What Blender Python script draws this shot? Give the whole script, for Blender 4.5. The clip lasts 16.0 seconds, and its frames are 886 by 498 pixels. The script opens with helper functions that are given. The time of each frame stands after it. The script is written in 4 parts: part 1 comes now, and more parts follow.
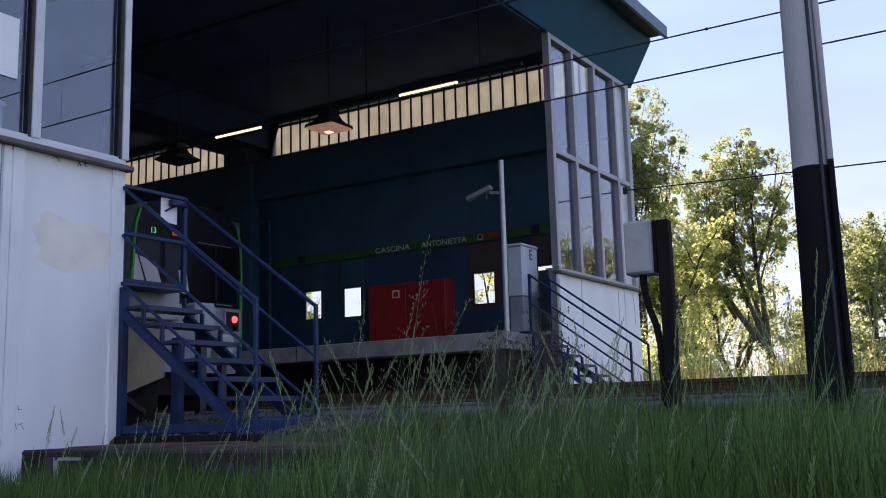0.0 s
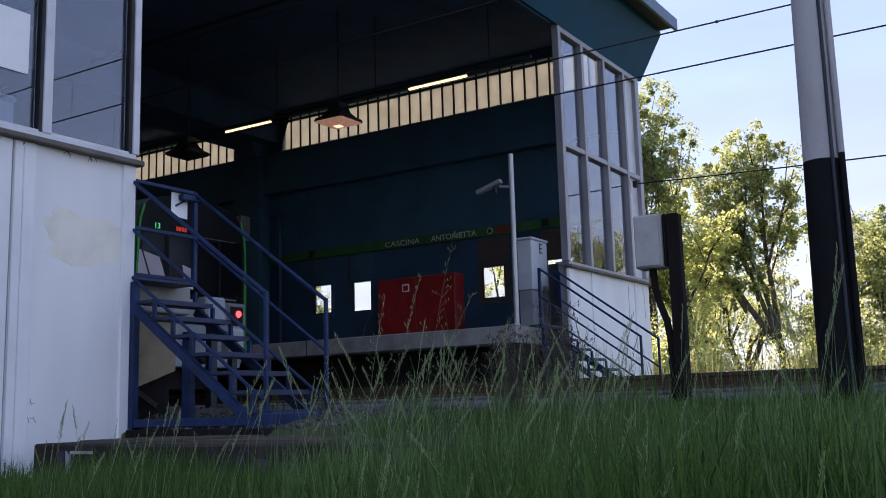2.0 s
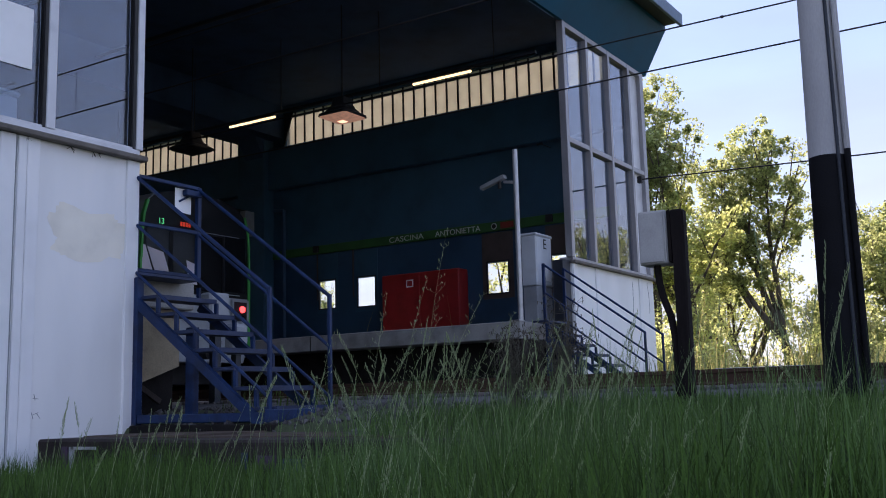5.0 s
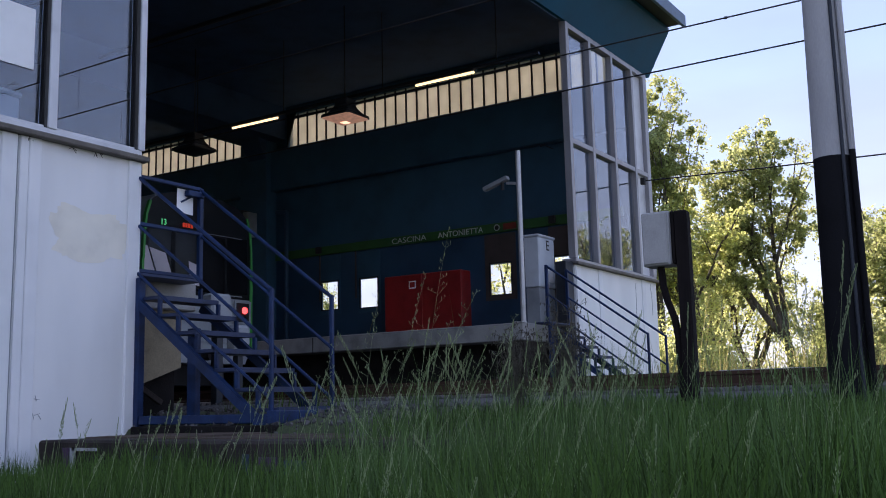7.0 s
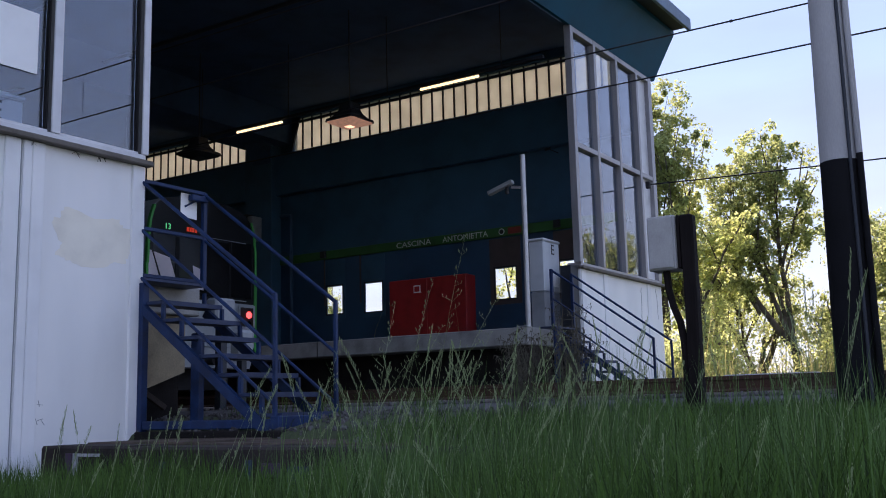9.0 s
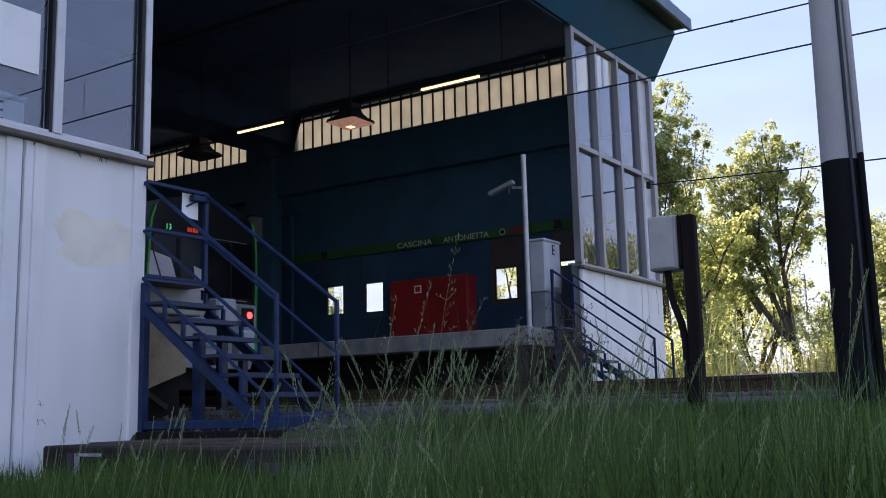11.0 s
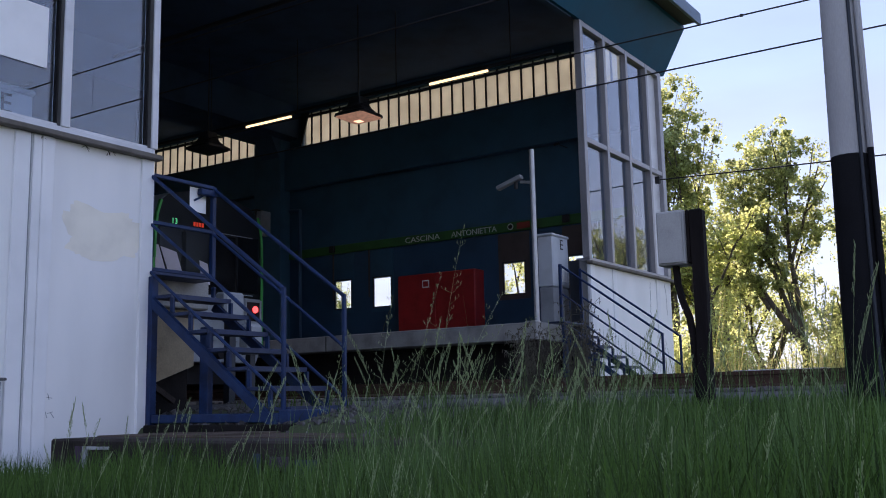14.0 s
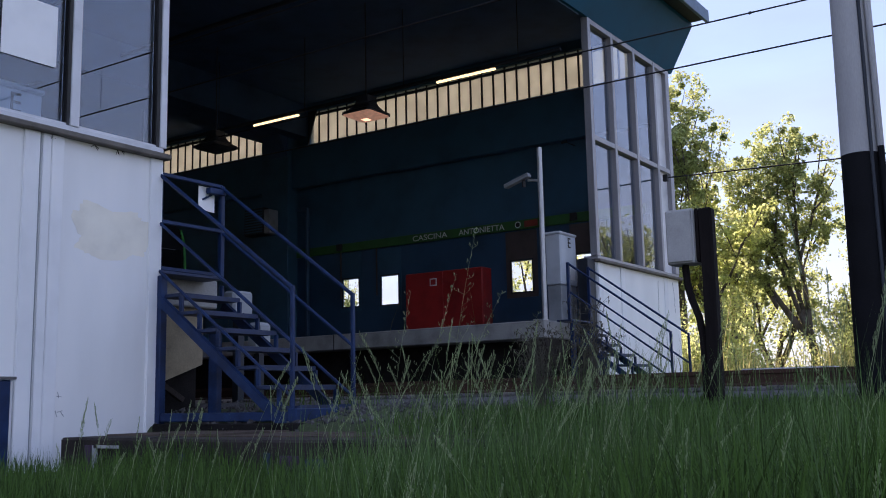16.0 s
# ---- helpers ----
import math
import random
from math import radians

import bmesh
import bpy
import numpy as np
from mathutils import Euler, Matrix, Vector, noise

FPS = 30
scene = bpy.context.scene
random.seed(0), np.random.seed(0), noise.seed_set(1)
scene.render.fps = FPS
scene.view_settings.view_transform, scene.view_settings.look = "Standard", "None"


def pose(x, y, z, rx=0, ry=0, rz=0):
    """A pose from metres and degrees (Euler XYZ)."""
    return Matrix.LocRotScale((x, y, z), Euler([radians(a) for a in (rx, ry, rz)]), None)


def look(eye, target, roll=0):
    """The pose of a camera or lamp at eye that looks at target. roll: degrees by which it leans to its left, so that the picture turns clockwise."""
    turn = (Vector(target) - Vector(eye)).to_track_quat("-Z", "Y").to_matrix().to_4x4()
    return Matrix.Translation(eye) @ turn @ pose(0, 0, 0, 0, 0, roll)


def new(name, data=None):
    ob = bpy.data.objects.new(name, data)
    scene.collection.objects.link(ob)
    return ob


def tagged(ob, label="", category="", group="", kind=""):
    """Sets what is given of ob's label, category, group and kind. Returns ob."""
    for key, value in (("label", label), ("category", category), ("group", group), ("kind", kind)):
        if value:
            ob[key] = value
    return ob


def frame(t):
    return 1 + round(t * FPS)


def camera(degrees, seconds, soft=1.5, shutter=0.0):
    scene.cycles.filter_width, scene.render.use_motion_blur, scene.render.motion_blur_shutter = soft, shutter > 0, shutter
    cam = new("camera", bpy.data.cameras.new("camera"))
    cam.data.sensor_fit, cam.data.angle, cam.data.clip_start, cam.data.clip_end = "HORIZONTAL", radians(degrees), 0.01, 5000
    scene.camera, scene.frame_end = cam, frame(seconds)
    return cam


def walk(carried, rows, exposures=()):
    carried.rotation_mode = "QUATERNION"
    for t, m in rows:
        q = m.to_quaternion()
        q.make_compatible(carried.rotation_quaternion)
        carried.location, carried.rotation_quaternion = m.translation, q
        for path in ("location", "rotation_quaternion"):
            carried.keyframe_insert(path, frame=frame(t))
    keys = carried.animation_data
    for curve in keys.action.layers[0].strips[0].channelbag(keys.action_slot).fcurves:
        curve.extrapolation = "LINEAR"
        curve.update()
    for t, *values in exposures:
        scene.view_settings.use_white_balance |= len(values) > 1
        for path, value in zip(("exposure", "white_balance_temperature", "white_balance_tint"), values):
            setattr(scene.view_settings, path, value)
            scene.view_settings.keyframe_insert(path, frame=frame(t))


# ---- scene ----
cam = camera(47.8, 16.0, soft=1.0)
PATH = [
    (0, (-0.062, -0.03, -0.016), (1.613, 1.015, 0.307), -1.6),
    (0.5, (-0.067, -0.033, -0.012), (1.605, 1.017, 0.308), -1.6),
    (1, (-0.068, -0.031, -0.015), (1.601, 1.023, 0.303), -1.6),
    (1.5, (-0.067, -0.03, -0.014), (1.601, 1.029, 0.301), -1.6),
    (2, (-0.066, -0.032, -0.014), (1.599, 1.03, 0.297), -1.6),
    (2.5, (-0.066, -0.026, -0.009), (1.599, 1.038, 0.3), -1.7),
    (3, (-0.066, -0.027, -0.008), (1.599, 1.039, 0.298), -1.7),
    (3.5, (-0.063, -0.028, -0.017), (1.601, 1.04, 0.288), -1.7),
    (4, (-0.061, -0.029, -0.012), (1.602, 1.039, 0.291), -1.6),
    (6.5, (-0.022, -0.013, -0.002), (1.638, 1.06, 0.301), -1.4),
    (7, (-0.016, -0.008, -0.003), (1.643, 1.067, 0.302), -1.4),
    (7.5, (-0.003, -0.002, 0.003), (1.655, 1.074, 0.309), -1.4),
    (8, (0.007, 0.002, 0.004), (1.663, 1.08, 0.312), -1.4),
    (8.5, (0.008, 0.006, 0.004), (1.663, 1.086, 0.315), -1.4),
    (9, (0.023, 0.01, 0.008), (1.675, 1.092, 0.321), -1.4),
    (11.5, (0.013, 0.009, 0.004), (1.665, 1.093, 0.318), -1.4),
    (12, (0.017, 0.01, 0.006), (1.668, 1.095, 0.317), -1.3),
    (12.5, (0.02, 0.009, 0.0), (1.669, 1.098, 0.31), -1.3),
    (13, (0.029, 0.013, 0.002), (1.676, 1.105, 0.309), -1.3),
    (13.5, (0.033, 0.016, 0.009), (1.679, 1.111, 0.314), -1.2),
    (14, (0.031, 0.014, 0.002), (1.675, 1.112, 0.306), -1.2),
    (14.5, (0.03, 0.015, 0.002), (1.672, 1.116, 0.306), -1.1),
    (15, (0.035, 0.029, 0.003), (1.675, 1.133, 0.306), -1.2),
    (15.5, (0.027, 0.028, 0.009), (1.665, 1.135, 0.31), -1.2),
    (16, (0.022, 0.027, 0.012), (1.659, 1.137, 0.312), -1.2),
]
walk(cam, [(t, look(eye, target, roll)) for t, eye, target, roll in PATH], [(0, 1.05, 6050, 28), (16, 1.05, 6050, 28)])

# ---- light and sky ----
SUN_ELEV, SUN_AZ = radians(34.0), radians(44.0)      # azimuth from +Y towards +X
world = bpy.data.worlds.new("sky")
scene.world = world
world.use_nodes = True
wn = world.node_tree.nodes
wn.clear()
sky = wn.new("ShaderNodeTexSky")
sky.sky_type = "NISHITA"
sky.sun_disc = False
sky.sun_elevation, sky.sun_rotation = SUN_ELEV, SUN_AZ
sky.air_density, sky.dust_density, sky.ozone_density = 1.0, 0.25, 2.0
back = wn.new("ShaderNodeBackground")
back.inputs[1].default_value = 0.15
wout = wn.new("ShaderNodeOutputWorld")
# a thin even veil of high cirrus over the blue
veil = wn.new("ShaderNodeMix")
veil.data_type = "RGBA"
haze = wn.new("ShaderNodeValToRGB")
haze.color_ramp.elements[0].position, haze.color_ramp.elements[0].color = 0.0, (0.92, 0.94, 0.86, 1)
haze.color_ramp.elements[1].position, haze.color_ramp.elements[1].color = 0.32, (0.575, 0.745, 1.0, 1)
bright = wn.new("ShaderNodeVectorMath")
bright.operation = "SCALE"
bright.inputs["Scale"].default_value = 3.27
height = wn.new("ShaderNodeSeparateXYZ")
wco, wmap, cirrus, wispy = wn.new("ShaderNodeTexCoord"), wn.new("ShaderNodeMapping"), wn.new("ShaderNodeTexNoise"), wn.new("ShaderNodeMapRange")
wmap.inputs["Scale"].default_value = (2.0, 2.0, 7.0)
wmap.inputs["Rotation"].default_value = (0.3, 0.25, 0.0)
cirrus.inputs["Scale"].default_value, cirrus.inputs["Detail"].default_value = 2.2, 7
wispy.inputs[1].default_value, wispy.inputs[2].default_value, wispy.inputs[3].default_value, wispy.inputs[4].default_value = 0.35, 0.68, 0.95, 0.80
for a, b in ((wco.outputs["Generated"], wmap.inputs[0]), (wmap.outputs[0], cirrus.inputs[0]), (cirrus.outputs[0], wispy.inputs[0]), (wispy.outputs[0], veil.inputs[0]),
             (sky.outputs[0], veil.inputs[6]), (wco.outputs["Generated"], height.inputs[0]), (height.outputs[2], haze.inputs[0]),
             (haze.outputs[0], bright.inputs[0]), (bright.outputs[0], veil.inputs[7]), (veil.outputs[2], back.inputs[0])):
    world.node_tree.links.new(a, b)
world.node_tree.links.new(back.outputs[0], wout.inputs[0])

sun = new("sun", bpy.data.lights.new("sun", "SUN"))
sun.data.energy, sun.data.angle, sun.data.color = 5.0, radians(0.6), (1.0, 0.86, 0.64)
sun.matrix_world = look((math.sin(SUN_AZ) * 60, math.cos(SUN_AZ) * 60, math.tan(SUN_ELEV) * 60), (0, 0, 0))


# ---- materials ----
def mat(name, color, rough=0.6, metal=0.0, vary=0.25, scale=6.0, fine=60.0, bump=0.15, tint=None, emit=0.0, island=0.0, stretch=(1, 1, 1), spec=0.5):
    """A surface with stains at one scale, grain at another and a fine relief."""
    m = bpy.data.materials.new(name)
    m.use_nodes = True
    nt = m.node_tree
    n, lk = nt.nodes, nt.links.new
    b = n["Principled BSDF"]
    b.inputs["Metallic"].default_value = metal
    b.inputs["Specular IOR Level"].default_value = spec
    co = n.new("ShaderNodeTexCoord")
    mp = n.new("ShaderNodeMapping")
    mp.inputs["Scale"].default_value = stretch
    lk(co.outputs["Object"], mp.inputs[0])
    big, small = n.new("ShaderNodeTexNoise"), n.new("ShaderNodeTexNoise")
    big.inputs["Scale"].default_value, big.inputs["Detail"].default_value = scale, 5
    small.inputs["Scale"].default_value, small.inputs["Detail"].default_value = fine, 3
    lk(mp.outputs[0], big.inputs["Vector"])
    lk(mp.outputs[0], small.inputs["Vector"])
    dark = [c * (1 - vary) for c in color]
    light = [min(1, c * (1 + vary * 0.5)) for c in color] if tint is None else tint
    ramp = n.new("ShaderNodeValToRGB")
    ramp.color_ramp.elements[0].position, ramp.color_ramp.elements[0].color = 0.32, (*dark, 1)
    ramp.color_ramp.elements[1].position, ramp.color_ramp.elements[1].color = 0.68, (*light, 1)
    mid = ramp.color_ramp.elements.new(0.5)
    mid.color = (*color, 1)
    lk(big.outputs["Fac"], ramp.inputs[0])
    mx = n.new("ShaderNodeMix")
    mx.data_type, mx.blend_type = "RGBA", "OVERLAY"
    mx.inputs[0].default_value = min(1, vary * 0.9)
    lk(ramp.outputs[0], mx.inputs[6])
    lk(small.outputs["Fac"], mx.inputs[7])
    col = mx.outputs[2]
    if island:
        geo, hsv = n.new("ShaderNodeNewGeometry"), n.new("ShaderNodeHueSaturation")
        mr = n.new("ShaderNodeMapRange")
        mr.inputs[3].default_value, mr.inputs[4].default_value = 1 - island, 1 + island
        lk(geo.outputs["Random Per Island"], mr.inputs[0])
        lk(mr.outputs[0], hsv.inputs["Value"])
        lk(col, hsv.inputs["Color"])
        col = hsv.outputs[0]
    lk(col, b.inputs["Base Color"])
    rr = n.new("ShaderNodeMapRange")
    rr.inputs[3].default_value, rr.inputs[4].default_value = max(0.03, rough - 0.12), min(1, rough + 0.12)
    lk(big.outputs["Fac"], rr.inputs[0])
    lk(rr.outputs[0], b.inputs["Roughness"])
    if bump:
        bp = n.new("ShaderNodeBump")
        bp.inputs["Strength"].default_value, bp.inputs["Distance"].default_value = bump, 0.01
        lk(small.outputs["Fac"], bp.inputs["Height"])
        lk(bp.outputs[0], b.inputs["Normal"])
    if emit:
        b.inputs["Emission Color"].default_value = (*color, 1)
        b.inputs["Emission Strength"].default_value = emit
    return m


def glass_mat(name, tint=(0.9, 0.95, 1.0), rough=0.0, ior=1.52):
    m = bpy.data.materials.new(name)
    m.use_nodes = True
    b = m.node_tree.nodes["Principled BSDF"]
    b.inputs["Base Color"].default_value = (*tint, 1)
    b.inputs["Transmission Weight"].default_value = 1
    b.inputs["Roughness"].default_value = rough
    b.inputs["IOR"].default_value = ior
    return m


def leaf_mat(name, color, through_color, weight=0.5, island=0.35, rough=0.5):
    m = bpy.data.materials.new(name)
    m.use_nodes = True
    nt = m.node_tree
    n, lk = nt.nodes, nt.links.new
    b = n["Principled BSDF"]
    b.inputs["Roughness"].default_value = rough
    b.inputs["Specular IOR Level"].default_value = 0.12
    tr, mixs = n.new("ShaderNodeBsdfTranslucent"), n.new("ShaderNodeMixShader")
    geo = n.new("ShaderNodeNewGeometry")
    co, big = n.new("ShaderNodeTexCoord"), n.new("ShaderNodeTexNoise")
    big.inputs["Scale"].default_value = 0.9
    lk(co.outputs["Object"], big.inputs["Vector"])
    add = n.new("ShaderNodeMath")
    add.operation = "ADD"
    lk(geo.outputs["Random Per Island"], add.inputs[0])
    lk(big.outputs["Fac"], add.inputs[1])
    mr = n.new("ShaderNodeMapRange")
    mr.inputs[1].default_value, mr.inputs[2].default_value = 0.3, 1.6
    mr.inputs[3].default_value, mr.inputs[4].default_value = 1 - island, 1 + island
    lk(add.outputs[0], mr.inputs[0])
    for c, sock in ((color, b.inputs["Base Color"]), (through_color, tr.inputs["Color"])):
        hsv = n.new("ShaderNodeHueSaturation")
        hsv.inputs["Color"].default_value = (*c, 1)
        lk(mr.outputs[0], hsv.inputs["Value"])
        lk(hsv.outputs[0], sock)
    mixs.inputs[0].default_value = weight
    lk(b.outputs[0], mixs.inputs[1])
    lk(tr.outputs[0], mixs.inputs[2])
    lk(mixs.outputs[0], n["Material Output"].inputs[0])
    return m


def panel_mat(name):
    """Milky corrugated sheet that lets daylight through."""
    m = bpy.data.materials.new(name)
    m.use_nodes = True
    nt = m.node_tree
    n, lk = nt.nodes, nt.links.new
    b = n["Principled BSDF"]
    b.inputs["Roughness"].default_value = 0.5
    tr, mixs = n.new("ShaderNodeBsdfTranslucent"), n.new("ShaderNodeMixShader")
    co, nz, ramp = n.new("ShaderNodeTexCoord"), n.new("ShaderNodeTexNoise"), n.new("ShaderNodeValToRGB")
    nz.inputs["Scale"].default_value, nz.inputs["Detail"].default_value = 2.2, 6
    ramp.color_ramp.elements[0].color, ramp.color_ramp.elements[0].position = (0.50, 0.485, 0.42, 1), 0.3
    ramp.color_ramp.elements[1].color, ramp.color_ramp.elements[1].position = (0.60, 0.585, 0.51, 1), 0.7
    lk(co.outputs["Object"], nz.inputs["Vector"])
    lk(nz.outputs["Fac"], ramp.inputs[0])
    lk(ramp.outputs[0], b.inputs["Base Color"])
    lk(ramp.outputs[0], tr.inputs["Color"])
    mixs.inputs[0].default_value = 0.75
    lk(b.outputs[0], mixs.inputs[1])
    lk(tr.outputs[0], mixs.inputs[2])
    lk(mixs.outputs[0], n["Material Output"].inputs[0])
    return m


WHITE = mat("white_render", (0.82, 0.83, 0.84), 0.7, vary=0.08, scale=1.6, fine=140, bump=0.12, tint=(0.88, 0.88, 0.88))
WHITE_STREAK = mat("streaked_white_render", (0.83, 0.835, 0.83), 0.7, vary=0.05, scale=1.4, fine=140, bump=0.12, tint=(0.87, 0.865, 0.855), stretch=(1.3, 1, 0.4))
CREAM = mat("cream_patch", (0.85, 0.815, 0.715), 0.75, vary=0.10, scale=3.0, fine=140, bump=0.12)
ALU = mat("grey_aluminium", (0.31, 0.305, 0.32), 0.42, 0.35, vary=0.18, scale=4, fine=90, bump=0.05, stretch=(1, 1, 0.2))
# dark aluminium, on the west mullions a shaded copy of the pale metal
DARKALU = mat("dark_and_shaded_aluminium", (0.11, 0.105, 0.105), 0.5, 0.1, vary=0.2, scale=4, fine=90, bump=0.05)
ALU_PALE = mat("pale_aluminium", (0.62, 0.63, 0.66), 0.45, 0.1, vary=0.14, scale=3, fine=90, bump=0.05)
LEDGE = mat("weathered_ledge", (0.16, 0.145, 0.13), 0.85, spec=0.2, vary=0.35, scale=5, fine=80, bump=0.3)
TEAL = mat("teal_sheet_metal", (0.006, 0.074, 0.135), 0.5, 0.0, spec=0.1, vary=0.22, scale=1.2, fine=50, bump=0.05)
CAP = mat("roof_edge_metal", (0.10, 0.16, 0.24), 0.5, 0.1, vary=0.3, scale=3, fine=60, bump=0.08)
NAVY = mat("navy_wall_paint", (0.030, 0.094, 0.160), 0.7, vary=0.25, scale=1.2, fine=70, bump=0.1)
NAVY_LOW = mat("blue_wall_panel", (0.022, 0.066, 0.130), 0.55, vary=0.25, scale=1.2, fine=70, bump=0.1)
CEIL = mat("dark_corrugated_ceiling", (0.040, 0.075, 0.14), 0.8, spec=0.2, vary=0.3, scale=1.5, fine=40, bump=0.1)
STEEL = mat("dark_steel", (0.02, 0.025, 0.035), 0.55, 0.3, vary=0.3, scale=4, fine=60, bump=0.1)
GREEN = mat("green_sign_band", (0.026, 0.110, 0.026), 0.5, vary=0.2, scale=2, fine=60, bump=0.03)
LETTER = mat("white_lettering", (0.58, 0.62, 0.58), 0.6, vary=0.08, scale=3, fine=60, bump=0)
BROWN = mat("brown_door_paint", (0.070, 0.055, 0.052), 0.55, vary=0.25, scale=3, fine=60, bump=0.05)
RED = mat("red_painted_steel", (0.34, 0.020, 0.020), 0.45, vary=0.2, scale=3, fine=60, bump=0.05)
DKRED = mat("dark_red_sign", (0.22, 0.03, 0.02), 0.5, vary=0.2, scale=3, fine=60, bump=0.03)
CONC = mat("platform_concrete", (0.30, 0.30, 0.29), 0.85, vary=0.3, scale=3, fine=60, bump=0.4)
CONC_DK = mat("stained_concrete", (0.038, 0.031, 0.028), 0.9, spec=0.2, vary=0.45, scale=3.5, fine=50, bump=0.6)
SLABBROWN = mat("brown_stained_slab", (0.075, 0.055, 0.042), 0.9, spec=0.2, vary=0.45, scale=3.5, fine=50, bump=0.6)
# near-black concrete: the shade under slabs and stairs is put into the colour
SHADE_CONC = mat("shade_dark_concrete", (0.018, 0.016, 0.016), 0.95, spec=0.1, vary=0.4, scale=3, fine=50, bump=0.4)
BEIGE = mat("beige_concrete", (0.30, 0.25, 0.17), 0.85, vary=0.3, scale=4, fine=60, bump=0.3)
STAIRBLUE = mat("blue_painted_steel", (0.0055, 0.022, 0.079), 0.5, spec=0.3, vary=0.35, scale=5, fine=70, bump=0.06, tint=(0.010, 0.034, 0.108))
TREAD = mat("worn_steel_tread", (0.020, 0.034, 0.085), 0.55, 0.2, vary=0.35, scale=7, fine=90, bump=0.2)
GREYBOX = mat("pale_grey_cabinet", (0.52, 0.56, 0.60), 0.55, vary=0.12, scale=2.5, fine=70, bump=0.05)
BOXGREY = mat("worn_grey_metal", (0.36, 0.355, 0.35), 0.55, vary=0.16, scale=5, fine=80, bump=0.08)
GREYLOW = mat("grey_cabinet_plinth", (0.26, 0.28, 0.30), 0.65, vary=0.2, scale=3, fine=70, bump=0.1)
ZINC = mat("galvanised_steel", (0.50, 0.51, 0.52), 0.45, 0.5, vary=0.15, scale=5, fine=80, bump=0.05)
WHITEPLATE = mat("white_plate", (0.90, 0.905, 0.91), 0.5, vary=0.05, scale=3, fine=60, bump=0.02)
BLACK = mat("black_rubber", (0.012, 0.012, 0.014), 0.6, vary=0.3, scale=6, fine=60, bump=0.05)
WIRE = mat("wire_black", (0.015, 0.016, 0.02), 0.6, 0.4, vary=0.2, scale=6, fine=60, bump=0)
POLE_W = mat("pole_pale_concrete", (0.40, 0.39, 0.40), 0.8, vary=0.16, scale=2.5, fine=120, bump=0.25, stretch=(1, 1, 0.25))
POLE_B = mat("pole_black_paint", (0.007, 0.007, 0.009), 0.8, spec=0.15, vary=0.4, scale=3, fine=90, bump=0.25)
TARWOOD = mat("tarred_timber", (0.013, 0.010, 0.010), 0.9, spec=0.15, vary=0.45, scale=5, fine=40, bump=0.7, stretch=(1, 1, 0.15))
RAILM = mat("rusty_rail", (0.06, 0.028, 0.018), 0.7, 0.4, vary=0.35, scale=6, fine=90, bump=0.3)
SLEEPER = mat("weathered_sleeper", (0.12, 0.10, 0.085), 0.9, vary=0.35, scale=5, fine=50, bump=0.5)
BALLAST = mat("grey_ballast_stone", (0.085, 0.08, 0.08), 0.9, vary=0.4, scale=12, fine=60, bump=0.5, island=0.4)
SOIL = mat("grassy_soil", (0.045, 0.06, 0.022), 0.95, vary=0.45, scale=2.5, fine=40, bump=0.8)
GLASS = glass_mat("window_glass", (0.70, 0.82, 0.97), ior=1.88)
CLEAR = glass_mat("clear_pane", (0.95, 0.97, 0.97))
PANEL = panel_mat("milky_panel")
TUBE = mat("fluorescent_tube", (1.0, 0.72, 0.32), 0.4, vary=0.0, bump=0, emit=1.1)
LAMPGLOW = mat("lamp_glow", (0.55, 0.30, 0.18), 0.4, vary=0.3, scale=9, bump=0, emit=0.22)
BULB = mat("lamp_bulb", (1.0, 0.55, 0.30), 0.4, vary=0.0, bump=0, emit=0.9)
TAIL = mat("tail_light", (1.0, 0.06, 0.05), 0.3, vary=0.0, bump=0, emit=1.8)
LEDG = mat("green_led", (0.15, 1.0, 0.35), 0.4, vary=0.0, bump=0, emit=0.22)
LEDR = mat("red_led", (1.0, 0.08, 0.03), 0.4, vary=0.0, bump=0, emit=0.12)
TRAINW = mat("train_grey_white", (0.36, 0.40, 0.44), 0.4, vary=0.12, scale=2, fine=50, bump=0.03)
TRAING = mat("train_green", (0.05, 0.36, 0.07), 0.4, vary=0.12, scale=2, fine=50, bump=0.03)
TRAIND = mat("train_dark_mask", (0.005, 0.006, 0.008), 0.35, spec=0.2, vary=0.3, scale=2, fine=50, bump=0.02)
TRAINGLASS = mat("train_dark_glass", (0.006, 0.007, 0.009), 0.1, spec=0.3, vary=0.1, scale=2, fine=50, bump=0)
# pale colour that imitates reflections in the cab windows
CAB_REFLECT = mat("pale_cab_reflection", (0.66, 0.62, 0.70), 0.6, vary=0.15, scale=2, fine=50, bump=0.03)
BARK = mat("grey_brown_bark", (0.10, 0.08, 0.06), 0.9, vary=0.4, scale=4, fine=30, bump=0.8, stretch=(1, 1, 0.3))
LEAF_A = leaf_mat("leaf_yellow_green", (0.17, 0.20, 0.075), (0.74, 0.77, 0.31), 0.64, 0.5)
LEAF_B = leaf_mat("leaf_green", (0.135, 0.165, 0.068), (0.56, 0.60, 0.24), 0.56, 0.55)
GRASS = leaf_mat("grass_blade", (0.055, 0.100, 0.022), (0.082, 0.155, 0.032), 0.35, 0.78)
GRASS_FAR = leaf_mat("far_pale_grass", (0.16, 0.16, 0.06), (0.40, 0.36, 0.14), 0.5, 0.4)
STRAW = leaf_mat("seed_head", (0.28, 0.34, 0.185), (0.35, 0.41, 0.21), 0.4, 0.5)
STEM = leaf_mat("grass_stem", (0.085, 0.145, 0.048), (0.12, 0.20, 0.062), 0.3, 0.65)
